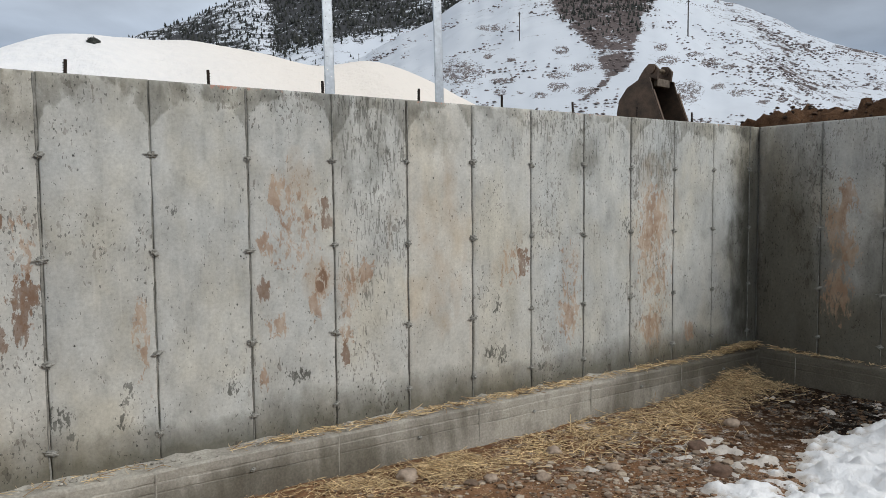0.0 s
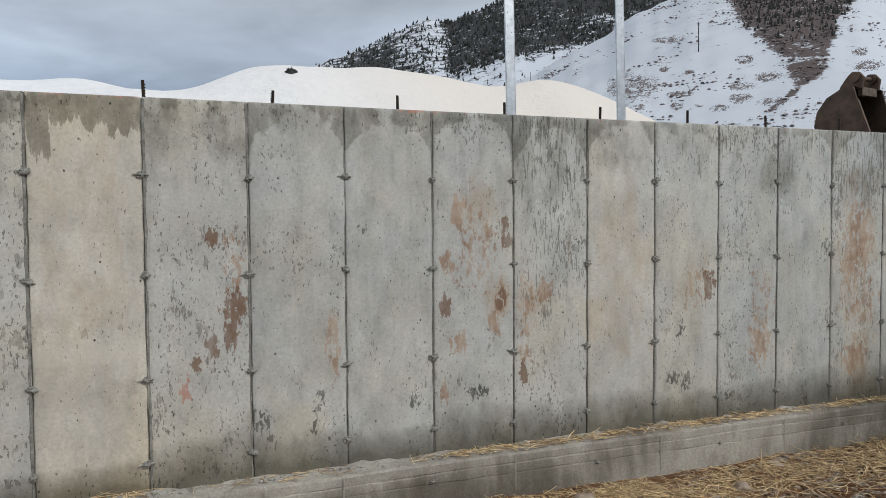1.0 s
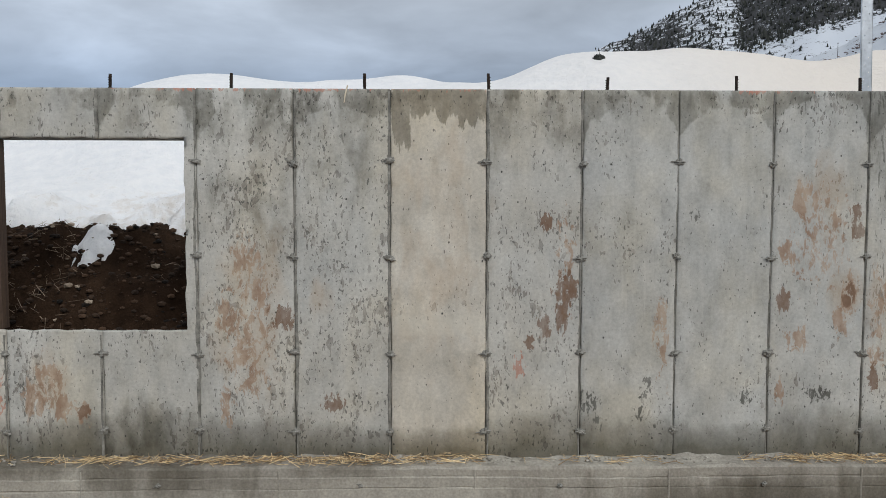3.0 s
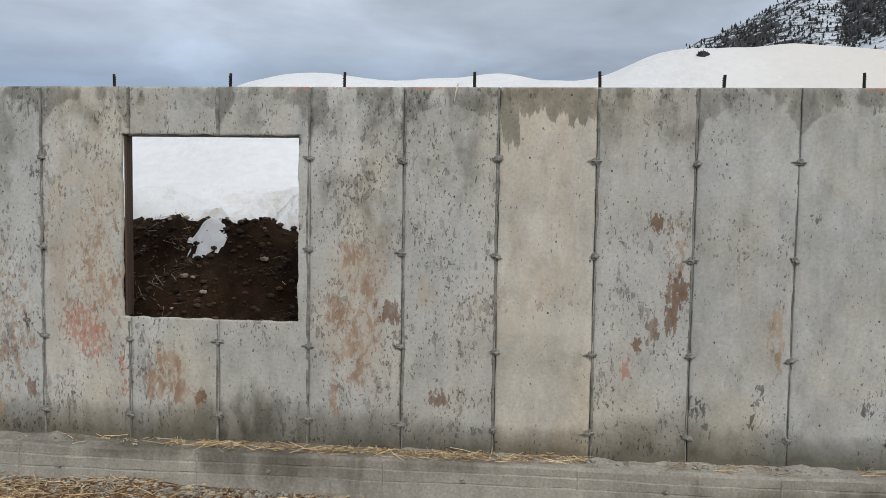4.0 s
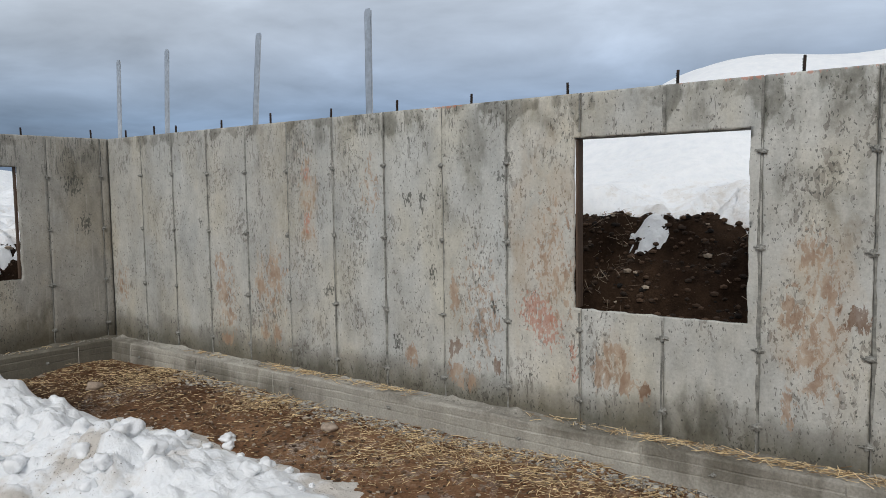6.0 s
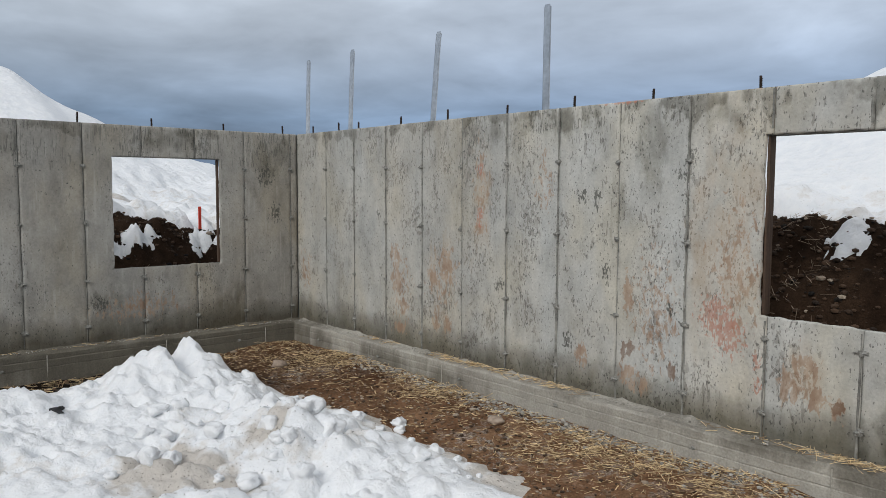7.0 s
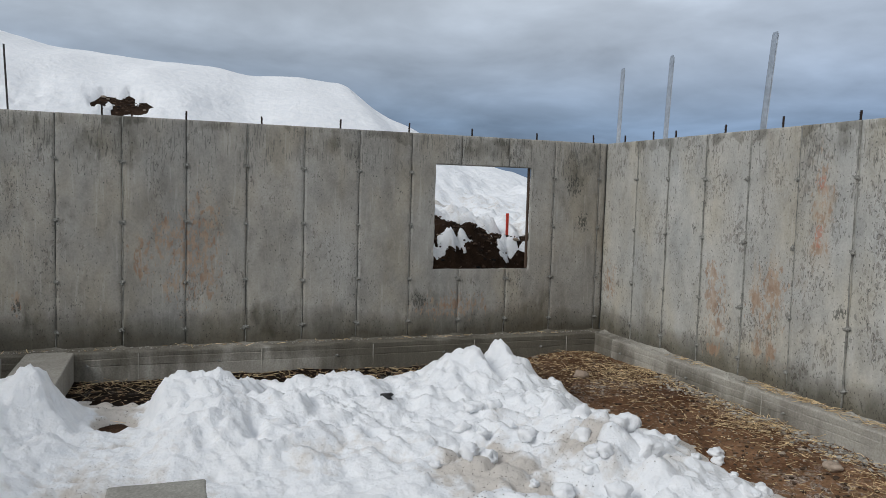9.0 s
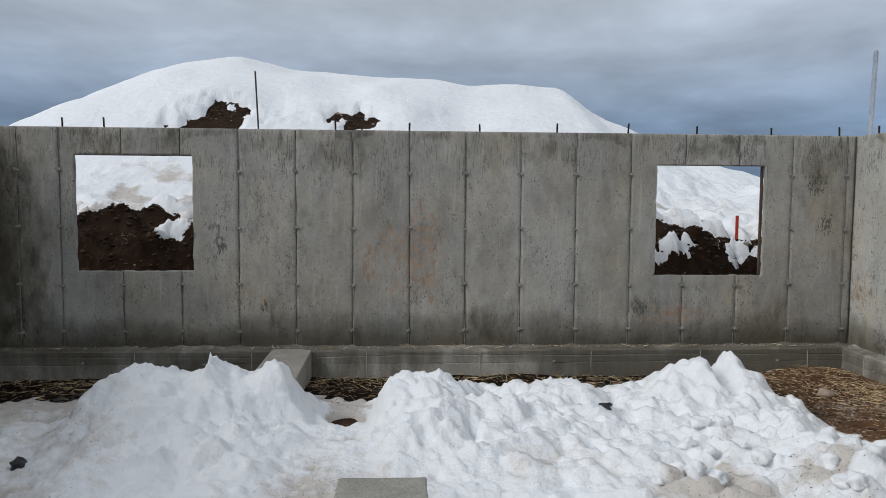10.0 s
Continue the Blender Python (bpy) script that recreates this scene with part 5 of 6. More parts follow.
# this wall's shade is mixed into its base tone
wall_west = cast_wall("wall_west", (XW, YN), (0, -1, 0), (1, 0, 0), YN - YS, west_joints, [WIN_W1, WIN_W2],
                      # the row at 9.5 paints shade on the wall's south end
                      {"origin": 0.0, "drip": flip(DAMP_SHADE_W), "damp": [(9.5, 1.0, .4, 1.2)], "faintness": 0.80, "faint": flip(RUST_W) + [(4.9, 1.3, .3, .6), (2.0, .65, .5, .15)], "pitch": flip(PITCH_W), "rise": 0.28, "old": 0.63, "arch": 0.6, "marks": lambda u: -0.28, "runs": lambda u, z: 0.95 * smooth(1.7, 2.4, z)},
                      lambda u, r: r.uniform(0.05, 0.3), "grey poured concrete wall with two window openings", 23)
# damp, and the shade of a wall turned from the sun, as colour
wall_east = cast_wall("wall_east", (XE, YN), (0, -1, 0), (-1, 0, 0), YN - YS, [0.69 + 0.607 * k for k in range(15)], [],
                      {"origin": 0.0, "rust": flip(RUST_E), "damp": flip(DAMP_SHADE_E), "ochre": flip(RUST_E), "rise": 0.50, "old": 0.30, "marks": lambda u: 0.2, "runs": lambda u, z: 0.6 * smooth(1.6, 2.4, z)},
                      lambda u, r: r.uniform(0.0, 0.25), "poured concrete wall with rust stains, damp and shade in its colour", 37)
# unseen closing wall, set near enough to shade the west wall's south end
wall_south = cast_wall("wall_south", (XW, YS), (1, 0, 0), (0, 1, 0), XE - XW, [PANEL * k for k in range(1, 27)], [],
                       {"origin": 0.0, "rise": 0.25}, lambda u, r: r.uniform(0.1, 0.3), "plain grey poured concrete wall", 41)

# rebar stubs
REBAR_N = (-7.87, -7.29, -6.88, -6.09, -5.33, -4.51, -3.73, -2.97, -2.13, -1.335, -0.573, 0.273, 1.064, 1.82, 2.654, 3.454, 4.249, 5.058, 5.859, 6.68, 7.493)
REBAR_W = (-8.64, -8.21, -5.775, -4.98, -4.21, -3.36, -2.565, -1.787, -0.936, -0.146)


def rebar(parent, x, y, r):
    bm = bmesh.new()
    h = r.uniform(0.085, 0.115)
    tip = Vector((x + r.uniform(-0.006, 0.006), y + r.uniform(-0.006, 0.006), TOP + h))
    tube(bm, (x, y, TOP - 0.05), tip, 0.0095, 8)
    for k in range(5):
        z = TOP + 0.012 + k * (h - 0.02) / 5
        tube(bm, (x, y, z), (x, y, z + 0.004), 0.0112, 8)
    part("rebar", bm, M_REBAR, parent)


rr = random.Random(3)
for x in REBAR_N:
    rebar(wall_north, x, YN + 0.09, rr)
for y in REBAR_W:
    rebar(wall_west, XW - 0.09, y, rr)


# timber bucks left in the openings
def buck(name, lo, hi, label):
    ob = part(name, box(bmesh.new(), lo, hi, 0.003), M_BUCK)
    return tagged(ob, label, "window frame", kind="structure")


buck("window_1", (-2.037, 0.028, 1.125), (-2.017, 0.105, 2.325), "dark weathered plank in the side of the opening")
buck("window_2", (XW - 0.07, -1.058, 1.088), (XW - 0.028, -1.038, 2.296), "dark weathered plank in the side of the opening")


# ---- footings ----
def footing(name, a, b, inward, seed, low=-0.25, damp=0.0):
    """A cast footing along a wall, with two board marks and uneven top."""
    a, b, inward = Vector((*a, 0)), Vector((*b, 0)), Vector((*inward, 0))
    n = int((b - a).length / 0.06) + 1
    prof = [(-0.05, FOOT + 0.014), (0.0, FOOT + 0.010), (0.03, FOOT + 0.004), (0.08, FOOT - 0.004), (LEDGE - 0.02, FOOT - 0.008), (LEDGE - 0.004, FOOT - 0.014), (LEDGE, FOOT - 0.026),
            (LEDGE - 0.001, 0.224), (LEDGE - 0.004, 0.221), (LEDGE - 0.003, 0.214), (LEDGE + 0.002, 0.209), (LEDGE + 0.001, 0.150), (LEDGE - 0.002, 0.147), (LEDGE - 0.002, 0.141), (LEDGE + 0.002, 0.137), (LEDGE + 0.006, 0.02), (LEDGE + 0.008, low)]
    U = np.linspace(0, 1, n)
    L = (b - a).length * U
    verts, faces = [], []
    for k, (d, z) in enumerate(prof):
        top = k < 6
        dz = (0.010 * fbm(L * 2.5, L * 0 + k * 0.6, seed, 3) + 0.006 * fbm(L * 11, L * 0 + k, seed + 2, 2)) if top else 0.004 * fbm(L * 1.5, L * 0, seed + 5, 2)
        # crumbs of mortar at each form joint
        if k < 4:
            dz = dz + 0.020 * np.clip(1 - np.abs(((L / PANEL + 0.27) % 1) - 0.5) * 9, 0, 1) * (1 - d / 0.09)
        if 6 < k < 15:
            dz = 0.009 * fbm(L * 0.8, L * 0 + (k > 10), seed + 6, 3) + 0.003 * fbm(L * 12, L * 0 + k, seed + 9, 2)
        dd = 0.004 * fbm(L * 1.2, L * 0 + 5, seed + 7, 3) + 0.002 * fbm(L * 9, L * 0 + k, seed + 8, 2)
        for u, l, h, o in zip(U, L, np.broadcast_to(dz, L.shape), np.broadcast_to(dd, L.shape)):
            p = a.lerp(b, u) + inward * (d + (o if k > 3 else 0))
            verts.append((p.x, p.y, z + h))
    for k in range(len(prof) - 1):
        for i in range(n - 1):
            q = k * n + i
            faces.append((q, q + n, q + n + 1, q + 1))
    if (b - a).cross(Vector((0, 0, 1))).dot(inward) < 0:
        faces = [f[::-1] for f in faces]
    ob = raw_part(name, verts, faces, M_FOOT)
    co = np.array(verts)
    run = np.tile(L, len(prof))
    # even darkening per side; on the west it puts shade into the colour
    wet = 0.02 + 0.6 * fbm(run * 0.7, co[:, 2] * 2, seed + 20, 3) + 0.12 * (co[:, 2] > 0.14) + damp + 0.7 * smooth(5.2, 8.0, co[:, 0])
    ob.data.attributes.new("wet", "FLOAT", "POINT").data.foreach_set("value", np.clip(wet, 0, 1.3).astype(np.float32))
    # upright joints where form boards met
    for k in range(int((b - a).length / 1.22)):
        p = a.lerp(b, (0.55 + 1.22 * k) / (b - a).length) + inward * (LEDGE + 0.003)
        side = (b - a).normalized() * 0.004
        bm = bmesh.new()
        vs = [bm.verts.new(q) for q in (p - side * 1.5 + Vector((0, 0, 0.0)), p + inward * 0.004, p + side * 1.3)]
        ts = [bm.verts.new(q.co + Vector((0, 0, FOOT - 0.03))) for q in vs]
        for e in range(2):
            f = bm.faces.new((vs[e], vs[e + 1], ts[e + 1], ts[e]))
        bmesh.ops.recalc_face_normals(bm, faces=bm.faces)
        part("form_joint", bm, M_FOOT, ob)
    return tagged(ob, "grey concrete footing ledge with board marks under the wall", "footing", kind="structure")


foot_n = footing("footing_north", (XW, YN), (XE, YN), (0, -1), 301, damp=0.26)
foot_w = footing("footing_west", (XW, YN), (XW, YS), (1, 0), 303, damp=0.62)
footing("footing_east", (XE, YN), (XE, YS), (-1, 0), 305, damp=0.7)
footing("footing_south", (XW, YS), (XE, YS), (0, 1), 307)

tie_rng = random.Random(9)
for k in range(13):
    ob = new("form_tie", tie_rng.choice(TIE_MESHES))
    ob.matrix_world = pose(XW + 0.7 + 1.27 * k + tie_rng.uniform(-0.1, 0.1), YN - LEDGE - 0.006, 0.155 + tie_rng.uniform(-0.02, 0.02), 0, tie_rng.uniform(-25, 25), 0) @ Matrix.Scale(0.62, 4)
    ob.parent = foot_n
for k in range(8):
    ob = new("form_tie", tie_rng.choice(TIE_MESHES))
    ob.matrix_world = pose(XW + LEDGE + 0.006, YN - 0.9 - 1.25 * k, 0.155 + tie_rng.uniform(-0.02, 0.02), 0, 0, 90) @ Matrix.Scale(0.62, 4)
    ob.parent = foot_w

bm = box(bmesh.new(), (XW + 0.02, -6.45, -0.2), (-6.3, -6.02, FOOT - 0.006), 0.012)
tagged(part("footing_inner", bm, M_FOOT), "concrete footing strip for an inner wall, half buried in snow", "footing", kind="structure")


def pad(name, lo, hi, label):
    bm = box(bmesh.new(), lo, hi, 0.015, 3)
    bmesh.ops.subdivide_edges(bm, edges=[e for e in bm.edges if e.calc_length() > 0.2], cuts=5, use_grid_fill=True)
    for v in bm.verts:
        v.co += Vector((noise.noise(v.co * 6), noise.noise(v.co * 6 + Vector((9, 0, 0))), noise.noise(v.co * 5 + Vector((0, 9, 0))))) * 0.006
    return tagged(part(name, bm, M_PAD, shade=True), label, "footing pad")


pad("concrete_pad", (-4.32, -5.455, -0.1), (-3.80, -4.93, 0.28), "square grey concrete footing pad set in snow")


# ---- steel posts outside the north wall ----
def steel_post(x, y, base, top, lean, bend, punched):
    """A galvanized channel with a row of holes, slightly bowed."""
    ob = tagged(new("steel_post"), "tall galvanized steel post with small punched holes behind the wall" if punched else "tall plain galvanized steel post leaning behind the wall", "steel post", "posts behind the wall")
    ob.location = (x, y, base)
    H = top - base
    zs = [0.0]
    while zs[-1] < H - 0.08:
        zs += [zs[-1] + 0.040, zs[-1] + 0.048]
    zs.append(H)

    def at(u, v, z):
        f = z / H
        return (u + lean * f + bend * f * f * f, v, z)

    us = [-0.036, -0.019, -0.012, 0.012, 0.019, 0.036]
    bm = bmesh.new()
    for d in (0.0, 0.004):
        grid = [[bm.verts.new(at(u * (0.78 if z == H else 1.0), d, z)) for u in us] for z in zs]
        for j in range(len(zs) - 1):
            for i in range(5):
                if not (punched and ((i == 1 and j % 4 == 1) or (i == 3 and j % 4 == 3))):
                    q = (grid[j][i], grid[j][i + 1], grid[j + 1][i + 1], grid[j + 1][i])
                    bm.faces.new(q if d == 0 else q[::-1])
    part("web", bm, M_GALV, ob)
    for side in (-1, 1):
        bm = bmesh.new()
        ring = []
        for z in zs[:-1:4] + [H - 0.02]:
            ring.append([bm.verts.new(at(side * 0.036 + a, b, z)) for a, b in ((-0.002, 0), (0.002, 0), (0.002, 0.012), (-0.002, 0.012))])
        for r0, r1 in zip(ring, ring[1:]):
            for k in range(4):
                bm.faces.new((r0[k], r0[(k + 1) % 4], r1[(k + 1) % 4], r1[k]))
        bm.faces.new(ring[-1])
        bm.faces.new(ring[0][::-1])
        bmesh.ops.recalc_face_normals(bm, faces=bm.faces)
        part("flange", bm, M_GALV, ob)
    return ob


for x, lean, bend, top in ((3.64, -0.03, -0.02, 3.85), (4.62, -0.04, -0.02, 3.85), (-4.24, 0.0, 0.01, 3.61), (-5.98, 0.20, 0.06, 3.595), (-7.45, 0.09, 0.05, 3.625), (-8.43, 0.08, 0.03, 3.62)):
    steel_post(x, YN + 0.30, float(soil(np.array([x]), np.array([0.3]))[0]) - 0.05, top, lean, bend, x > 0)


# ---- excavator bucket ----
def excavator_bucket(x, y, z, yaw):
    ob = tagged(new("excavator_bucket"), "rusty dark steel excavator bucket standing on the dirt bank", "excavator bucket")
    ob.matrix_world = pose(x, y, z, 0, 0, yaw) @ Matrix.Scale(0.74, 4)
    W = 0.37
    shell = [(0.40, 0.0), (0.05, -0.02), (-0.25, 0.02), (-0.40, 0.14), (-0.46, 0.32), (-0.42, 0.52), (-0.28, 0.70), (-0.08, 0.80), (0.10, 0.82)]
    side = shell + [(0.16, 0.62)]
    for s in (-1, 1):
        bm = bmesh.new()
        a = [bm.verts.new((px, s * W, pz)) for px, pz in side]
        b = [bm.verts.new((px, s * (W - 0.03), pz)) for px, pz in side]
        bm.faces.new(a)
        bm.faces.new(b[::-1])
        for k in range(len(side)):
            n = (k + 1) % len(side)
            bm.faces.new((a[k], b[k], b[n], a[n]))
        bmesh.ops.recalc_face_normals(bm, faces=bm.faces)
        part("side_plate", bm, M_IRON, ob)
        # worn edge strip along the mouth
        bm = bmesh.new()
        tube(bm, (0.40, s * W, 0.0), (0.17, s * W, 0.62), 0.022, 6)
        part("side_cutter", bm, M_IRON, ob)
        # lug for the pin
        bm = bmesh.new()
        lug = [(-0.22, 0.72), (0.14, 0.80), (0.16, 0.95), (0.09, 1.03), (0.0, 1.04), (-0.07, 0.98), (-0.16, 0.86)]
        a = [bm.verts.new((px, s * 0.20 + 0.025, pz)) for px, pz in lug]
        b = [bm.verts.new((px, s * 0.20 - 0.025, pz)) for px, pz in lug]
        bm.faces.new(a)
        bm.faces.new(b[::-1])
        for k in range(len(lug)):
            n = (k + 1) % len(lug)
            bm.faces.new((a[k], b[k], b[n], a[n]))
        bmesh.ops.recalc_face_normals(bm, faces=bm.faces)
        part("lug", bm, M_IRON, ob)
        part("boss", tube(bmesh.new(), (0.04, s * 0.20 - 0.05, 0.96), (0.04, s * 0.20 + 0.05, 0.96), 0.075, 14), M_IRON, ob)
    bm = bmesh.new()
    a = [bm.verts.new((px, W - 0.03, pz)) for px, pz in shell]
    b = [bm.verts.new((px, -W + 0.03, pz)) for px, pz in shell]
    a2 = [bm.verts.new((px * 0.94, W - 0.03, 0.4 + (pz - 0.4) * 0.94)) for px, pz in shell]
    b2 = [bm.verts.new((px * 0.94, -W + 0.03, 0.4 + (pz - 0.4) * 0.94)) for px, pz in shell]
    for k in range(len(shell) - 1):
        bm.faces.new((a[k], a[k + 1], b[k + 1], b[k]))
        bm.faces.new((a2[k], b2[k], b2[k + 1], a2[k + 1]))
    bmesh.ops.recalc_face_normals(bm, faces=bm.faces)
    part("shell", bm, M_IRON, ob)
    part("pin", tube(bmesh.new(), (0.04, -0.24, 0.96), (0.04, 0.24, 0.96), 0.032, 12), M_PIN, ob, "worn bright steel pin")
    part("cross_tube", box(bmesh.new(), (0.06, -0.18, 0.70), (0.13, 0.18, 0.82), 0.01), M_PIN, ob)
    for k in range(4):
        yy = -0.27 + 0.18 * k
        bm = bmesh.new()
        bmesh.ops.create_cone(bm, cap_ends=True, segments=4, radius1=0.055, radius2=0.018, depth=0.20, matrix=pose(0.47, yy, 0.0, 0, 90, 0) @ pose(0, 0, 0, 0, 0, 45))
        part("tooth", bm, M_IRON, ob)
    return ob


def soil_at(x, y):
    return float(soil(np.array([float(x)]), np.array([float(y)]))[0])


excavator_bucket(8.03, 1.0, 2.62, -80)


# ---- small things outside ----
def bush(x, y, z, r):
    """A dark tuft of stalks and clods on the snow."""
    g = np.random.default_rng(8)
    bm = bmesh.new()
    for k in range(170):
        d = Vector(g.normal(0, 1, 3))
        d.z = abs(d.z) * 0.8 + 0.05
        d.normalize()
        tube(bm, (x + d.x * r * 0.2, y + d.y * r * 0.2, z), Vector((x, y, z)) + Vector((d.x, d.y, d.z)) * r * float(g.uniform(0.5, 1.0)), 0.011, 3, 0.003)
    return part("twigs", bm, M_FIR, None)


tuft = tagged(new("dry_bush"), "small dark dry bush on the snowy berm", "bush")
BX, BY = 2.80, 4.80
bush_mesh = bush(BX, BY, soil_at(BX, BY) + 0.15, 0.085)
bush_mesh.parent = tuft
core = new("clump", lump_mesh("clump", 0.075, 4, 0.8, 2, 0.5))
core.data.materials.append(M_FIR)
core.location = (BX, BY, soil_at(BX, BY) + 0.14)
core.parent = tuft

thin = tagged(new("marker_rod"), "thin leaning steel rod stuck in the snow bank", "marker rod")
part("rod", tube(bmesh.new(), (-12.60, -7.32, 1.6), (-12.55, -7.42, 3.94), 0.014, 8), M_POLE, thin)

stake = tagged(new("survey_stake"), "orange-red painted wooden survey stake in the snowy bank", "survey stake")
part("lath", box(bmesh.new(), (-9.52, -0.715, 1.30), (-9.508, -0.675, 1.712), 0.002), M_STAKE, stake)


# ---- loose matter ----
def straws(name, spots, label, lo=0.05, hi=0.24, tilt=0.16, width=0.0023):
    """spots: rows of x, y, z. Each straw is a bent three-sided stalk."""
    g = np.random.default_rng(len(spots))
    n = len(spots)
    L, yaw, pit = g.uniform(lo, hi, n) * g.uniform(0.5, 1, n), g.uniform(0, 2 * np.pi, n), g.normal(0, tilt, n)
    d = np.stack([np.cos(yaw) * np.cos(pit), np.sin(yaw) * np.cos(pit), np.sin(pit)], 1)
    side = np.stack([-np.sin(yaw), np.cos(yaw), np.zeros(n)], 1)
    up3 = np.cross(d, side)
    w = width * g.uniform(0.6, 1.5, n)[:, None]
    bend = side * (g.normal(0, 0.10, n) * L)[:, None]
    spots = np.asarray(spots) + np.array([0, 0, 1.0]) * (np.abs(np.sin(pit)) * L * 0.35 + g.uniform(0.0, 0.012, n))[:, None]
    rings = []
    for f, b in ((-0.5, 0.0), (0.0, 0.5), (0.5, 0.0)):
        mid = spots + d * (f * L)[:, None] + bend * b
        rings += [mid + side * w, mid - side * w * 0.5 + up3 * w * 0.87, mid - side * w * 0.5 - up3 * w * 0.87]
    V = np.stack(rings, 1).reshape(-1, 3)
    unit = [[0, 1, 4, 3], [1, 2, 5, 4], [2, 0, 3, 5], [3, 4, 7, 6], [4, 5, 8, 7], [5, 3, 6, 8]]
    F = (np.array(unit)[None] + (np.arange(n) * 9)[:, None, None]).reshape(-1, 4)
    me = bpy.data.meshes.new(name)
    me.from_pydata(V.tolist(), [], F.tolist())
    return finish(new(name, me), M_STRAW, label, "straw", kind="stuff", shade=False)


g = np.random.default_rng(12)
# on the ledge of the north footing, in drifts
n = 5200
lx = g.uniform(XW + 0.1, XE - 0.1, n)
keep = vnoise(lx * 1.6, lx * 0, 401) + 0.35 * smooth(0, 7, lx) - 0.25 * smooth(-1, -7, lx) > g.uniform(0.25, 1.0, n)
lx = lx[keep]
ly = -np.abs(g.normal(0.06, 0.05, len(lx)))
hx = XE - 0.12 - np.abs(g.normal(0, 0.45, 420))
lx, ly = np.concatenate([lx, hx]), np.concatenate([ly, -g.uniform(0.02, 0.14, 420)])
straws("straw_on_ledge", np.stack([lx, np.clip(ly, -0.16, -0.015), FOOT + 0.006 + 0.05 * g.random(len(lx)) * smooth(7.4, 8.2, lx)], 1), "pale straw strewn along the footing ledge", 0.04, 0.20, 0.13, 0.0017)
# along the foot of the north wall
n = 16000
px, py = g.uniform(XW + 0.2, XE - 0.2, n), -LEDGE - g.gamma(1.6, 0.36, n)
dens = 0.04 + 0.98 * vnoise(px * 1.2, py * 1.9, 403) * smooth(-1.9, -0.3, py) + 0.35 * smooth(4.5, 6.5, px) * smooth(-1.3, -0.7, py)
keep = (dens > g.uniform(0.25, 1.15, n)) & (py > -2.6)
px, py = px[keep], py[keep]
free = ((px > -1.6) | (west_pile(px, py) < 0.0)) & ((px < 4.4) | (east_patch(px, py) < 0.015)) & ((px < 3.9) | (py > -0.70 - 0.12 * fbm(px * 2, py * 0, 441, 2)) | (g.random(len(px)) < 0.16))
px, py = px[free], py[free]
bx, by = 4.0 + g.normal(0, 0.6, 3600), -0.26 - g.gamma(2.0, 0.11, 3600)
ok = (vnoise(bx * 2.4, by * 3, 431) > g.uniform(0.3, 0.75, 3600)) & (bx > 1.8)
px, py = np.concatenate([px, bx[ok]]), np.concatenate([py, by[ok]])
straws("straw_on_soil", np.stack([px, py, soil(px, py) + 0.004], 1), "pale straw scattered over the bare soil", 0.05, 0.21, 0.14, 0.0016)
# drift in the east corner, and the west side
n = 4200
px = np.concatenate([6.35 + g.normal(0, 0.6, n // 2), 7.75 + g.normal(0, 0.35, n // 2)])
py = np.concatenate([-0.62 + g.normal(0, 0.24, n // 2), -0.34 + g.normal(0, 0.15, n // 2)])
ok = (px < XE - 0.17) & (py < -0.17) & (px > 5.0) & (vnoise(px * 2.2, py * 2.6, 417) > g.uniform(0.3, 0.8, n))
px, py = px[ok], py[ok]
straws("straw_drift", np.stack([px, py, soil(px, py) + 0.005 + g.uniform(0, 0.05, len(px)) * smooth(0.6, 0.1, np.abs(py + 0.5)) + g.uniform(0.0, 0.16, len(px)) * smooth(7.2, 7.8, px) * smooth(-0.6, -0.3, py)], 1), "thick drift of straw in the damp corner", 0.08, 0.28, 0.30, 0.0018)
n = 1500
px, py = XW + LEDGE + g.gamma(1.5, 0.28, n), g.uniform(-9.2, -0.3, n)
ok = (px < -6.8) & (west_pile(px, py) < 0.0) & ((py > -6.0) | (py < -6.47))
px, py = px[ok], py[ok]
straws("straw_by_west_footing", np.stack([px, py, soil(px, py) + 0.004], 1), "straw litter on soil beside the footing", 0.05, 0.20, 0.14, 0.0016)
n = 160
ly = -0.15 - g.gamma(1.4, 0.5, n)
straws("straw_on_east_ledge", np.stack([XE - np.clip(np.abs(g.normal(0.05, 0.05, n)), 0.01, 0.15), np.clip(ly, -5, 0), np.full(n, FOOT + 0.008)], 1), "greyish straw litter on the damp footing ledge", 0.04, 0.18, 0.12)
n = 130
ly = g.uniform(-9.2, -0.2, n)
straws("straw_on_west_ledge", np.stack([XW + np.clip(np.abs(g.normal(0.05, 0.05, n)), 0.01, 0.15), ly, np.full(n, FOOT + 0.006)], 1), "thin straw litter on the footing ledge", 0.04, 0.18, 0.10)


n = 22000
px, py = g.uniform(XW + 0.2, XE - 0.2, n), -LEDGE - g.gamma(1.5, 0.42, n)
ok = (py > -2.6) & ((px > -1.6) | (west_pile(px, py) < 0.0)) & ((px < 4.4) | (east_patch(px, py) < 0.015)) & (vnoise(px * 1.3, py * 1.3, 407) > g.uniform(0.1, 0.9, n)) & ((px < 3.9) | (py > -0.75) | (g.random(n) < 0.25))
px, py = px[ok], py[ok]
straws("straw_chaff", np.stack([px, py, soil(px, py) + 0.003], 1), "short broken straw chaff on the soil", 0.015, 0.075, 0.12, 0.002)


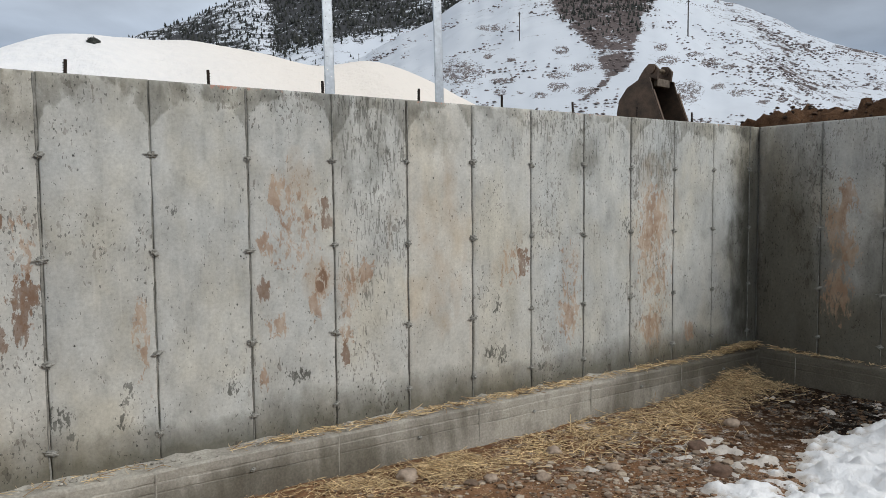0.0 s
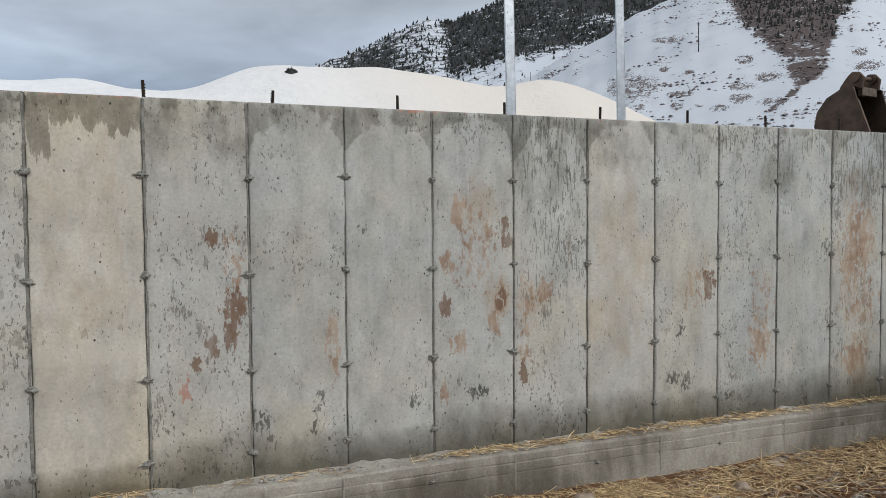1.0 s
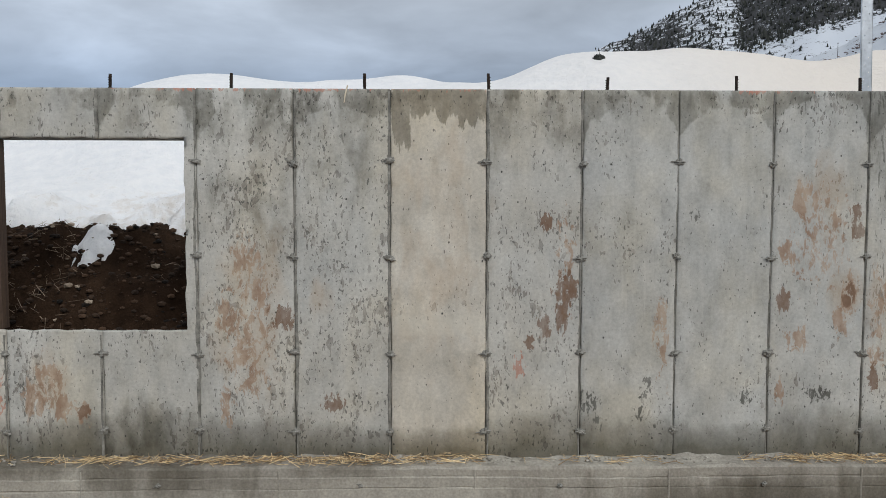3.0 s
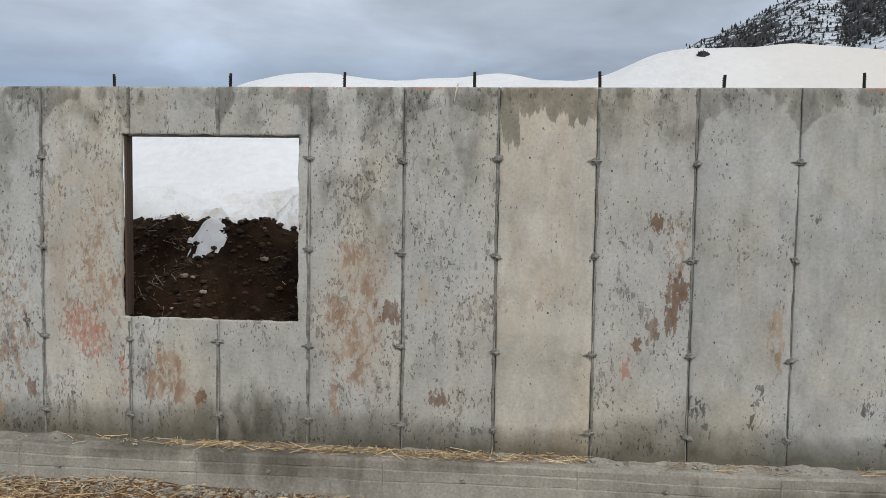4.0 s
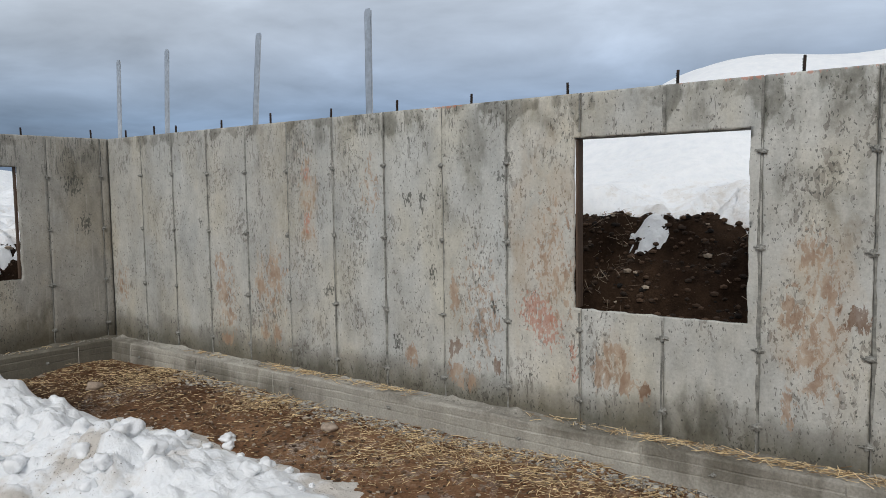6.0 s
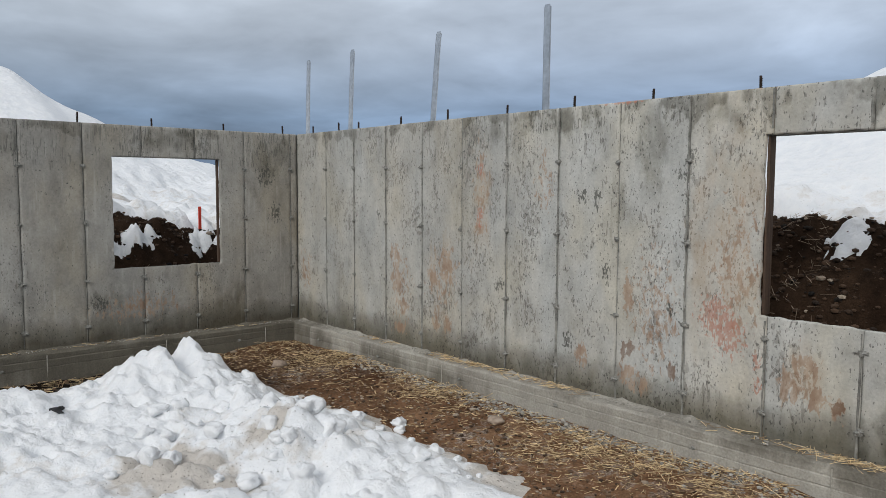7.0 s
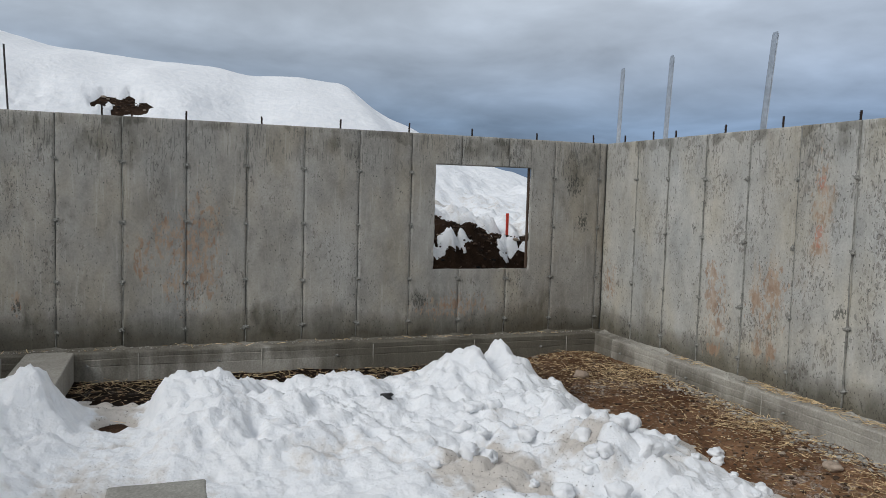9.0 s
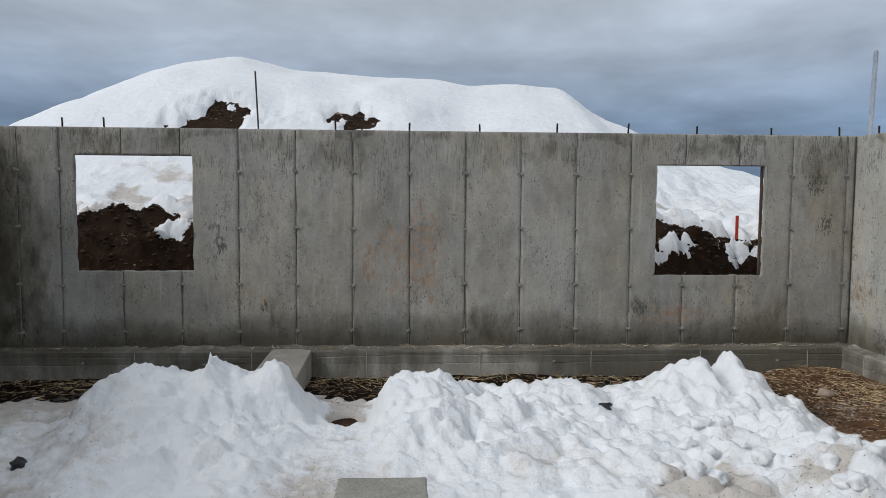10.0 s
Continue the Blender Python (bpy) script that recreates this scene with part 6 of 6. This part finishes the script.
def pebbles(name, px, py, size, material, label, seed, zfun=soil, lift=0.25, category="stones", sub=1):
    v, f = unit_lump(seed, sub)
    z = zfun(px, py) + size * lift
    return scatter_mesh(name, np.stack([px, py, z], 1), v, f, np.stack([size, size * 0.62], 1), np.random.default_rng(seed).uniform(0, 6.3, len(px)), material, label, category)


n = 5200
px, py = g.uniform(XW + 0.2, XE - 0.2, n), g.uniform(-2.6, -0.2, n)
size = 0.006 + 0.016 * g.random(n) ** 3
size = np.where(g.random(n) < 0.035, size * 2.2, size) * (1 + 0.5 * smooth(1, 5, px))
ok = ((px > -1.6) | (west_pile(px, py) < 0.0)) & ((px < 6.5) | (py < -2.0) | (g.random(n) < 0.12))
pebbles("gravel", px[ok], py[ok], size[ok] * 0.85, M_STONE, "small stones pressed into the soil", 6, lift=0.05)
n = 1500
px, py = 5.0 + g.normal(0, 0.9, n), -1.25 + g.normal(0, 0.38, n)
ok = (px > 3.6) & (px < 6.4) & (py < -0.5) & (east_patch(px, py) < 0.0)
pebbles("gravel_by_snow", px[ok], py[ok], (0.005 + 0.030 * g.random(n) ** 5)[ok], M_STONE, "tan and grey stones on the muddy soil", 26, lift=0.05)
n = 17000
px, py = g.uniform(XW + 0.2, XE - 0.2, n), g.uniform(-2.6, -0.2, n)
ok = ((px > -1.6) | (west_pile(px, py) < 0.0))
pebbles("soil_crumbs", px[ok], py[ok], (0.005 + 0.016 * g.random(n) ** 3)[ok], M_CRUMB, "loose crumbs of brown soil", 7, category="soil")
n = 9000
px, py = g.uniform(XW + 0.2, XE - 0.2, n), g.uniform(YS + 0.3, -2.6, n)
ok = ((px > -1.4) | (west_pile(px, py) < 0.0)) & ((px < 4.4) | (east_patch(px, py) < 0.0))
pebbles("soil_crumbs_midfloor", px[ok], py[ok], (0.006 + 0.02 * g.random(n) ** 3)[ok], M_CRUMB, "loose crumbs over the open floor", 17, category="soil")
px, py = px[ok][:1800], py[ok][:1800] + 0.03
straws("straw_on_midfloor", np.stack([px, py, soil(px, py) + 0.004], 1), "thin straw scattered over the open floor", 0.04, 0.18, 0.14, 0.0016)
n = 3000
lx = g.uniform(XW + 0.1, XE - 0.1, n)
ly = -np.abs(g.normal(0.0, 0.06, n)) - 0.012
ok = ly > -LEDGE + 0.01
near = np.abs(((lx - XW) / PANEL + 0.27) % 1 - 0.5) < g.uniform(0.02, 0.5, n)
ok = ok & near
M_MORTAR = varied("mortar_crumbs", (0.20, 0.19, 0.165), (0.45, 0.43, 0.385), 0.95)
pebbles("ledge_crumbs", lx[ok], ly[ok], (0.003 + 0.009 * g.random(n) ** 3)[ok], M_MORTAR, "mortar crumbs along the footing ledge", 14, zfun=lambda a, b: np.full(len(a), FOOT + 0.003), category="crumbs")
ly = g.uniform(-9.3, -0.1, 1200)
lx = XW + 0.012 + np.abs(g.normal(0.0, 0.06, 1200))
ok = lx < XW + LEDGE - 0.01
pebbles("ledge_crumbs_west", lx[ok], ly[ok], (0.003 + 0.009 * g.random(1200) ** 3)[ok], M_MORTAR, "mortar crumbs along the footing ledge", 15, zfun=lambda a, b: np.full(len(a), FOOT + 0.003), category="crumbs")
n = 2600
px, py = g.uniform(-6.5, 1.5, n), -LEDGE - 0.02 - g.gamma(1.5, 0.07, n)
pebbles("grey_rubble", px, py, 0.006 + 0.018 * g.random(n) ** 3, M_MORTAR, "grey concrete rubble along the footing", 16, category="rubble")
# clods and stones on the cut banks seen through the openings
bx = np.concatenate([g.uniform(-4.2, 0.6, 7000), XW - THICK - g.uniform(0.15, 1.5, 9000), XE + THICK + g.uniform(0.3, 2.4, 3600)])
by = np.concatenate([0.2 + g.uniform(0.15, 1.6, 7000), g.uniform(-10.2, 1.0, 9000), g.uniform(-4, 3.0, 3600)])
bx = np.concatenate([bx, -14.8 + g.normal(0, 0.4, 1800)])
by = np.concatenate([by, np.where(g.random(1800) < 0.6, -8.45, -6.05) + g.normal(0, 0.4, 1800)])
size = 0.005 + 0.034 * g.random(len(bx)) ** 4
ok = snow_depth(bx, by) < 0.02
pebbles("bank_clods", bx[ok], by[ok], size[ok], M_CLOD, "dark wet clods on the cut bank", 9, lift=0.1, category="soil")
pick = g.random(len(bx)) < 0.008
pebbles("bank_stones", bx[ok & pick], by[ok & pick], size[ok & pick] * 1.3 + 0.012, M_STONE, "stones showing in the cut bank", 10)
n = 3000
bx = np.concatenate([g.uniform(-3.8, 0.2, n), XW - THICK - g.uniform(0.2, 1.3, n)])
by = np.concatenate([0.2 + g.uniform(0.2, 1.4, n), g.uniform(-10, 0.8, n)])
ok = snow_depth(bx, by) < 0.0
ok = ok & (vnoise(bx * 3, by * 3, 451) > g.uniform(0.45, 1.1, len(bx)))
roots = straws("roots_in_bank", np.stack([bx, by, soil(bx, by) + 0.008], 1)[ok], "dead roots and stalks in the dark bank", 0.03, 0.18, 0.5, 0.0017)
roots.data.materials[0] = M_ROOT


# ---- single stones ----
def stone(x, y, r, seed, mat, label, flat=0.65):
    ob = new("stone", lump_mesh("stone", r, seed, flat, 3, 0.38))
    ob.data.materials.append(mat)
    for poly in ob.data.polygons:
        poly.use_smooth = True
    ob.location = (x, y, soil_at(x, y) + r * flat * 0.45)
    ob.rotation_euler = (0, 0, seed * 1.7)
    return tagged(ob, label, "stone", "stones on the soil")


M_TAN = simple("tan_stone", (0.26, 0.20, 0.15), (0.42, 0.34, 0.27), 18, 0.85)
M_REDSTONE = simple("red_clay_stone", (0.10, 0.066, 0.048), (0.19, 0.122, 0.088), 14, 0.9)
for x, y, r, sd, mat, label in ((3.77, -0.46, 0.075, 2, M_TAN, "rounded tan stone on the soil"), (5.0, -0.60, 0.06, 3, M_TAN, "rounded tan stone on the soil"),
                                (5.93, -1.20, 0.07, 4, M_REDSTONE, "brown clay stone at the snow's edge"), (4.55, -0.98, 0.05, 5, M_TAN, "small tan stone on gravelly soil"),
                                (5.05, -1.15, 0.05, 6, M_TAN, "small tan stone on gravelly soil"), (6.6, -1.03, 0.06, 7, M_TAN, "tan stone in melting snow"),
                                (5.62, -1.62, 0.08, 8, M_REDSTONE, "brown clod at the snow's edge"), (-6.9, -0.95, 0.08, 9, M_TAN, "flat tan stone on brown soil"),
                                (-3.9, -0.62, 0.06, 10, M_TAN, "flat tan stone by the footing"), (4.2, -0.85, 0.045, 11, M_TAN, "small tan stone on gravelly soil")):
    stone(x, y, r, sd, mat, label)



def scrap(name, x, y, r, flat, seed, top, label):
    ob = new(name, lump_mesh(name, r, seed, flat, 2, 0.7))
    ob.data.materials.append(M_RUBBER)
    ob.location = (x, y, soil_at(x, y) + top(x, y) + r * flat * 0.4)
    return tagged(ob, label, "scrap", "scraps on the snow")


M_RUBBER = simple("black_rubber", (0.012, 0.012, 0.013), (0.03, 0.03, 0.032), 20, 0.6)


def pile_at(x, y):
    return max(0.0, float(west_pile(np.array([float(x)]), np.array([float(y)]))[0]))


scrap("black_scrap", -5.78, -3.44, 0.05, 0.55, 21, pile_at, "small black scrap lying on the snow heap")
scrap("black_scrap", -5.08, -7.66, 0.06, 0.7, 22, pile_at, "black lump lying on dirty snow")
grit("grit_on_snow", 3000, -4.5, -2.9, 0.45, 0.4, "dark grit melted into the dirty snow", 901)
grit("grit_on_footworn_snow", 3500, -5.1, -8.0, 0.8, 0.6, "dark grit scattered over trodden snow", 903)


def snow_lump(x, y, r, seed):
    me = lump_mesh("snow_lump", r, seed, 0.8, 3, 0.6)
    me.materials.append(M_SNOW)
    for poly in me.polygons:
        poly.use_smooth = True
    ob = new("snow_lump", me)
    ob.location = (x, y, soil_at(x, y) + pile_at(x, y) + r * 0.22)
    return tagged(ob, "loose white lump of snow fallen from the heap", "snow lump", "loose lumps of snow")


for x, y, r, sd in ((-4.42, -1.22, 0.06, 31), (-4.30, -1.30, 0.045, 32), (-3.72, -1.42, 0.06, 33), (-4.12, -2.08, 0.11, 34), (-4.36, -2.10, 0.09, 35), (-4.75, -2.2, 0.08, 36), (-4.55, -3.05, 0.06, 37), (-3.5, -1.75, 0.07, 38), (-5.2, -1.75, 0.06, 39)):
    snow_lump(x, y, r, sd)
chunk = random.Random(44)
for k in range(26):
    snow_lump(chunk.uniform(-5.6, -3.2), -2.35 - 0.55 * abs(chunk.gauss(0, 1)), chunk.uniform(0.03, 0.085), 50 + k)
for k in range(10):
    snow_lump(chunk.uniform(-5.8, -3.0), chunk.uniform(-1.75, -1.4), chunk.uniform(0.02, 0.05), 80 + k)

splinter = bmesh.new()
tube(splinter, (0.175, -0.006, 2.66), (0.160, -0.010, 2.60), 0.004, 6, 0.005)
tube(splinter, (0.160, -0.010, 2.60), (0.152, -0.008, 2.55), 0.005, 6, 0.003)
M_SPLINT = wood_mat("pale_split_wood", (0.55, 0.46, 0.33), (0.78, 0.70, 0.56))
tagged(part("wood_splinter", splinter, M_SPLINT), "pale wooden splinter stuck on the wall's top edge", "splinter")
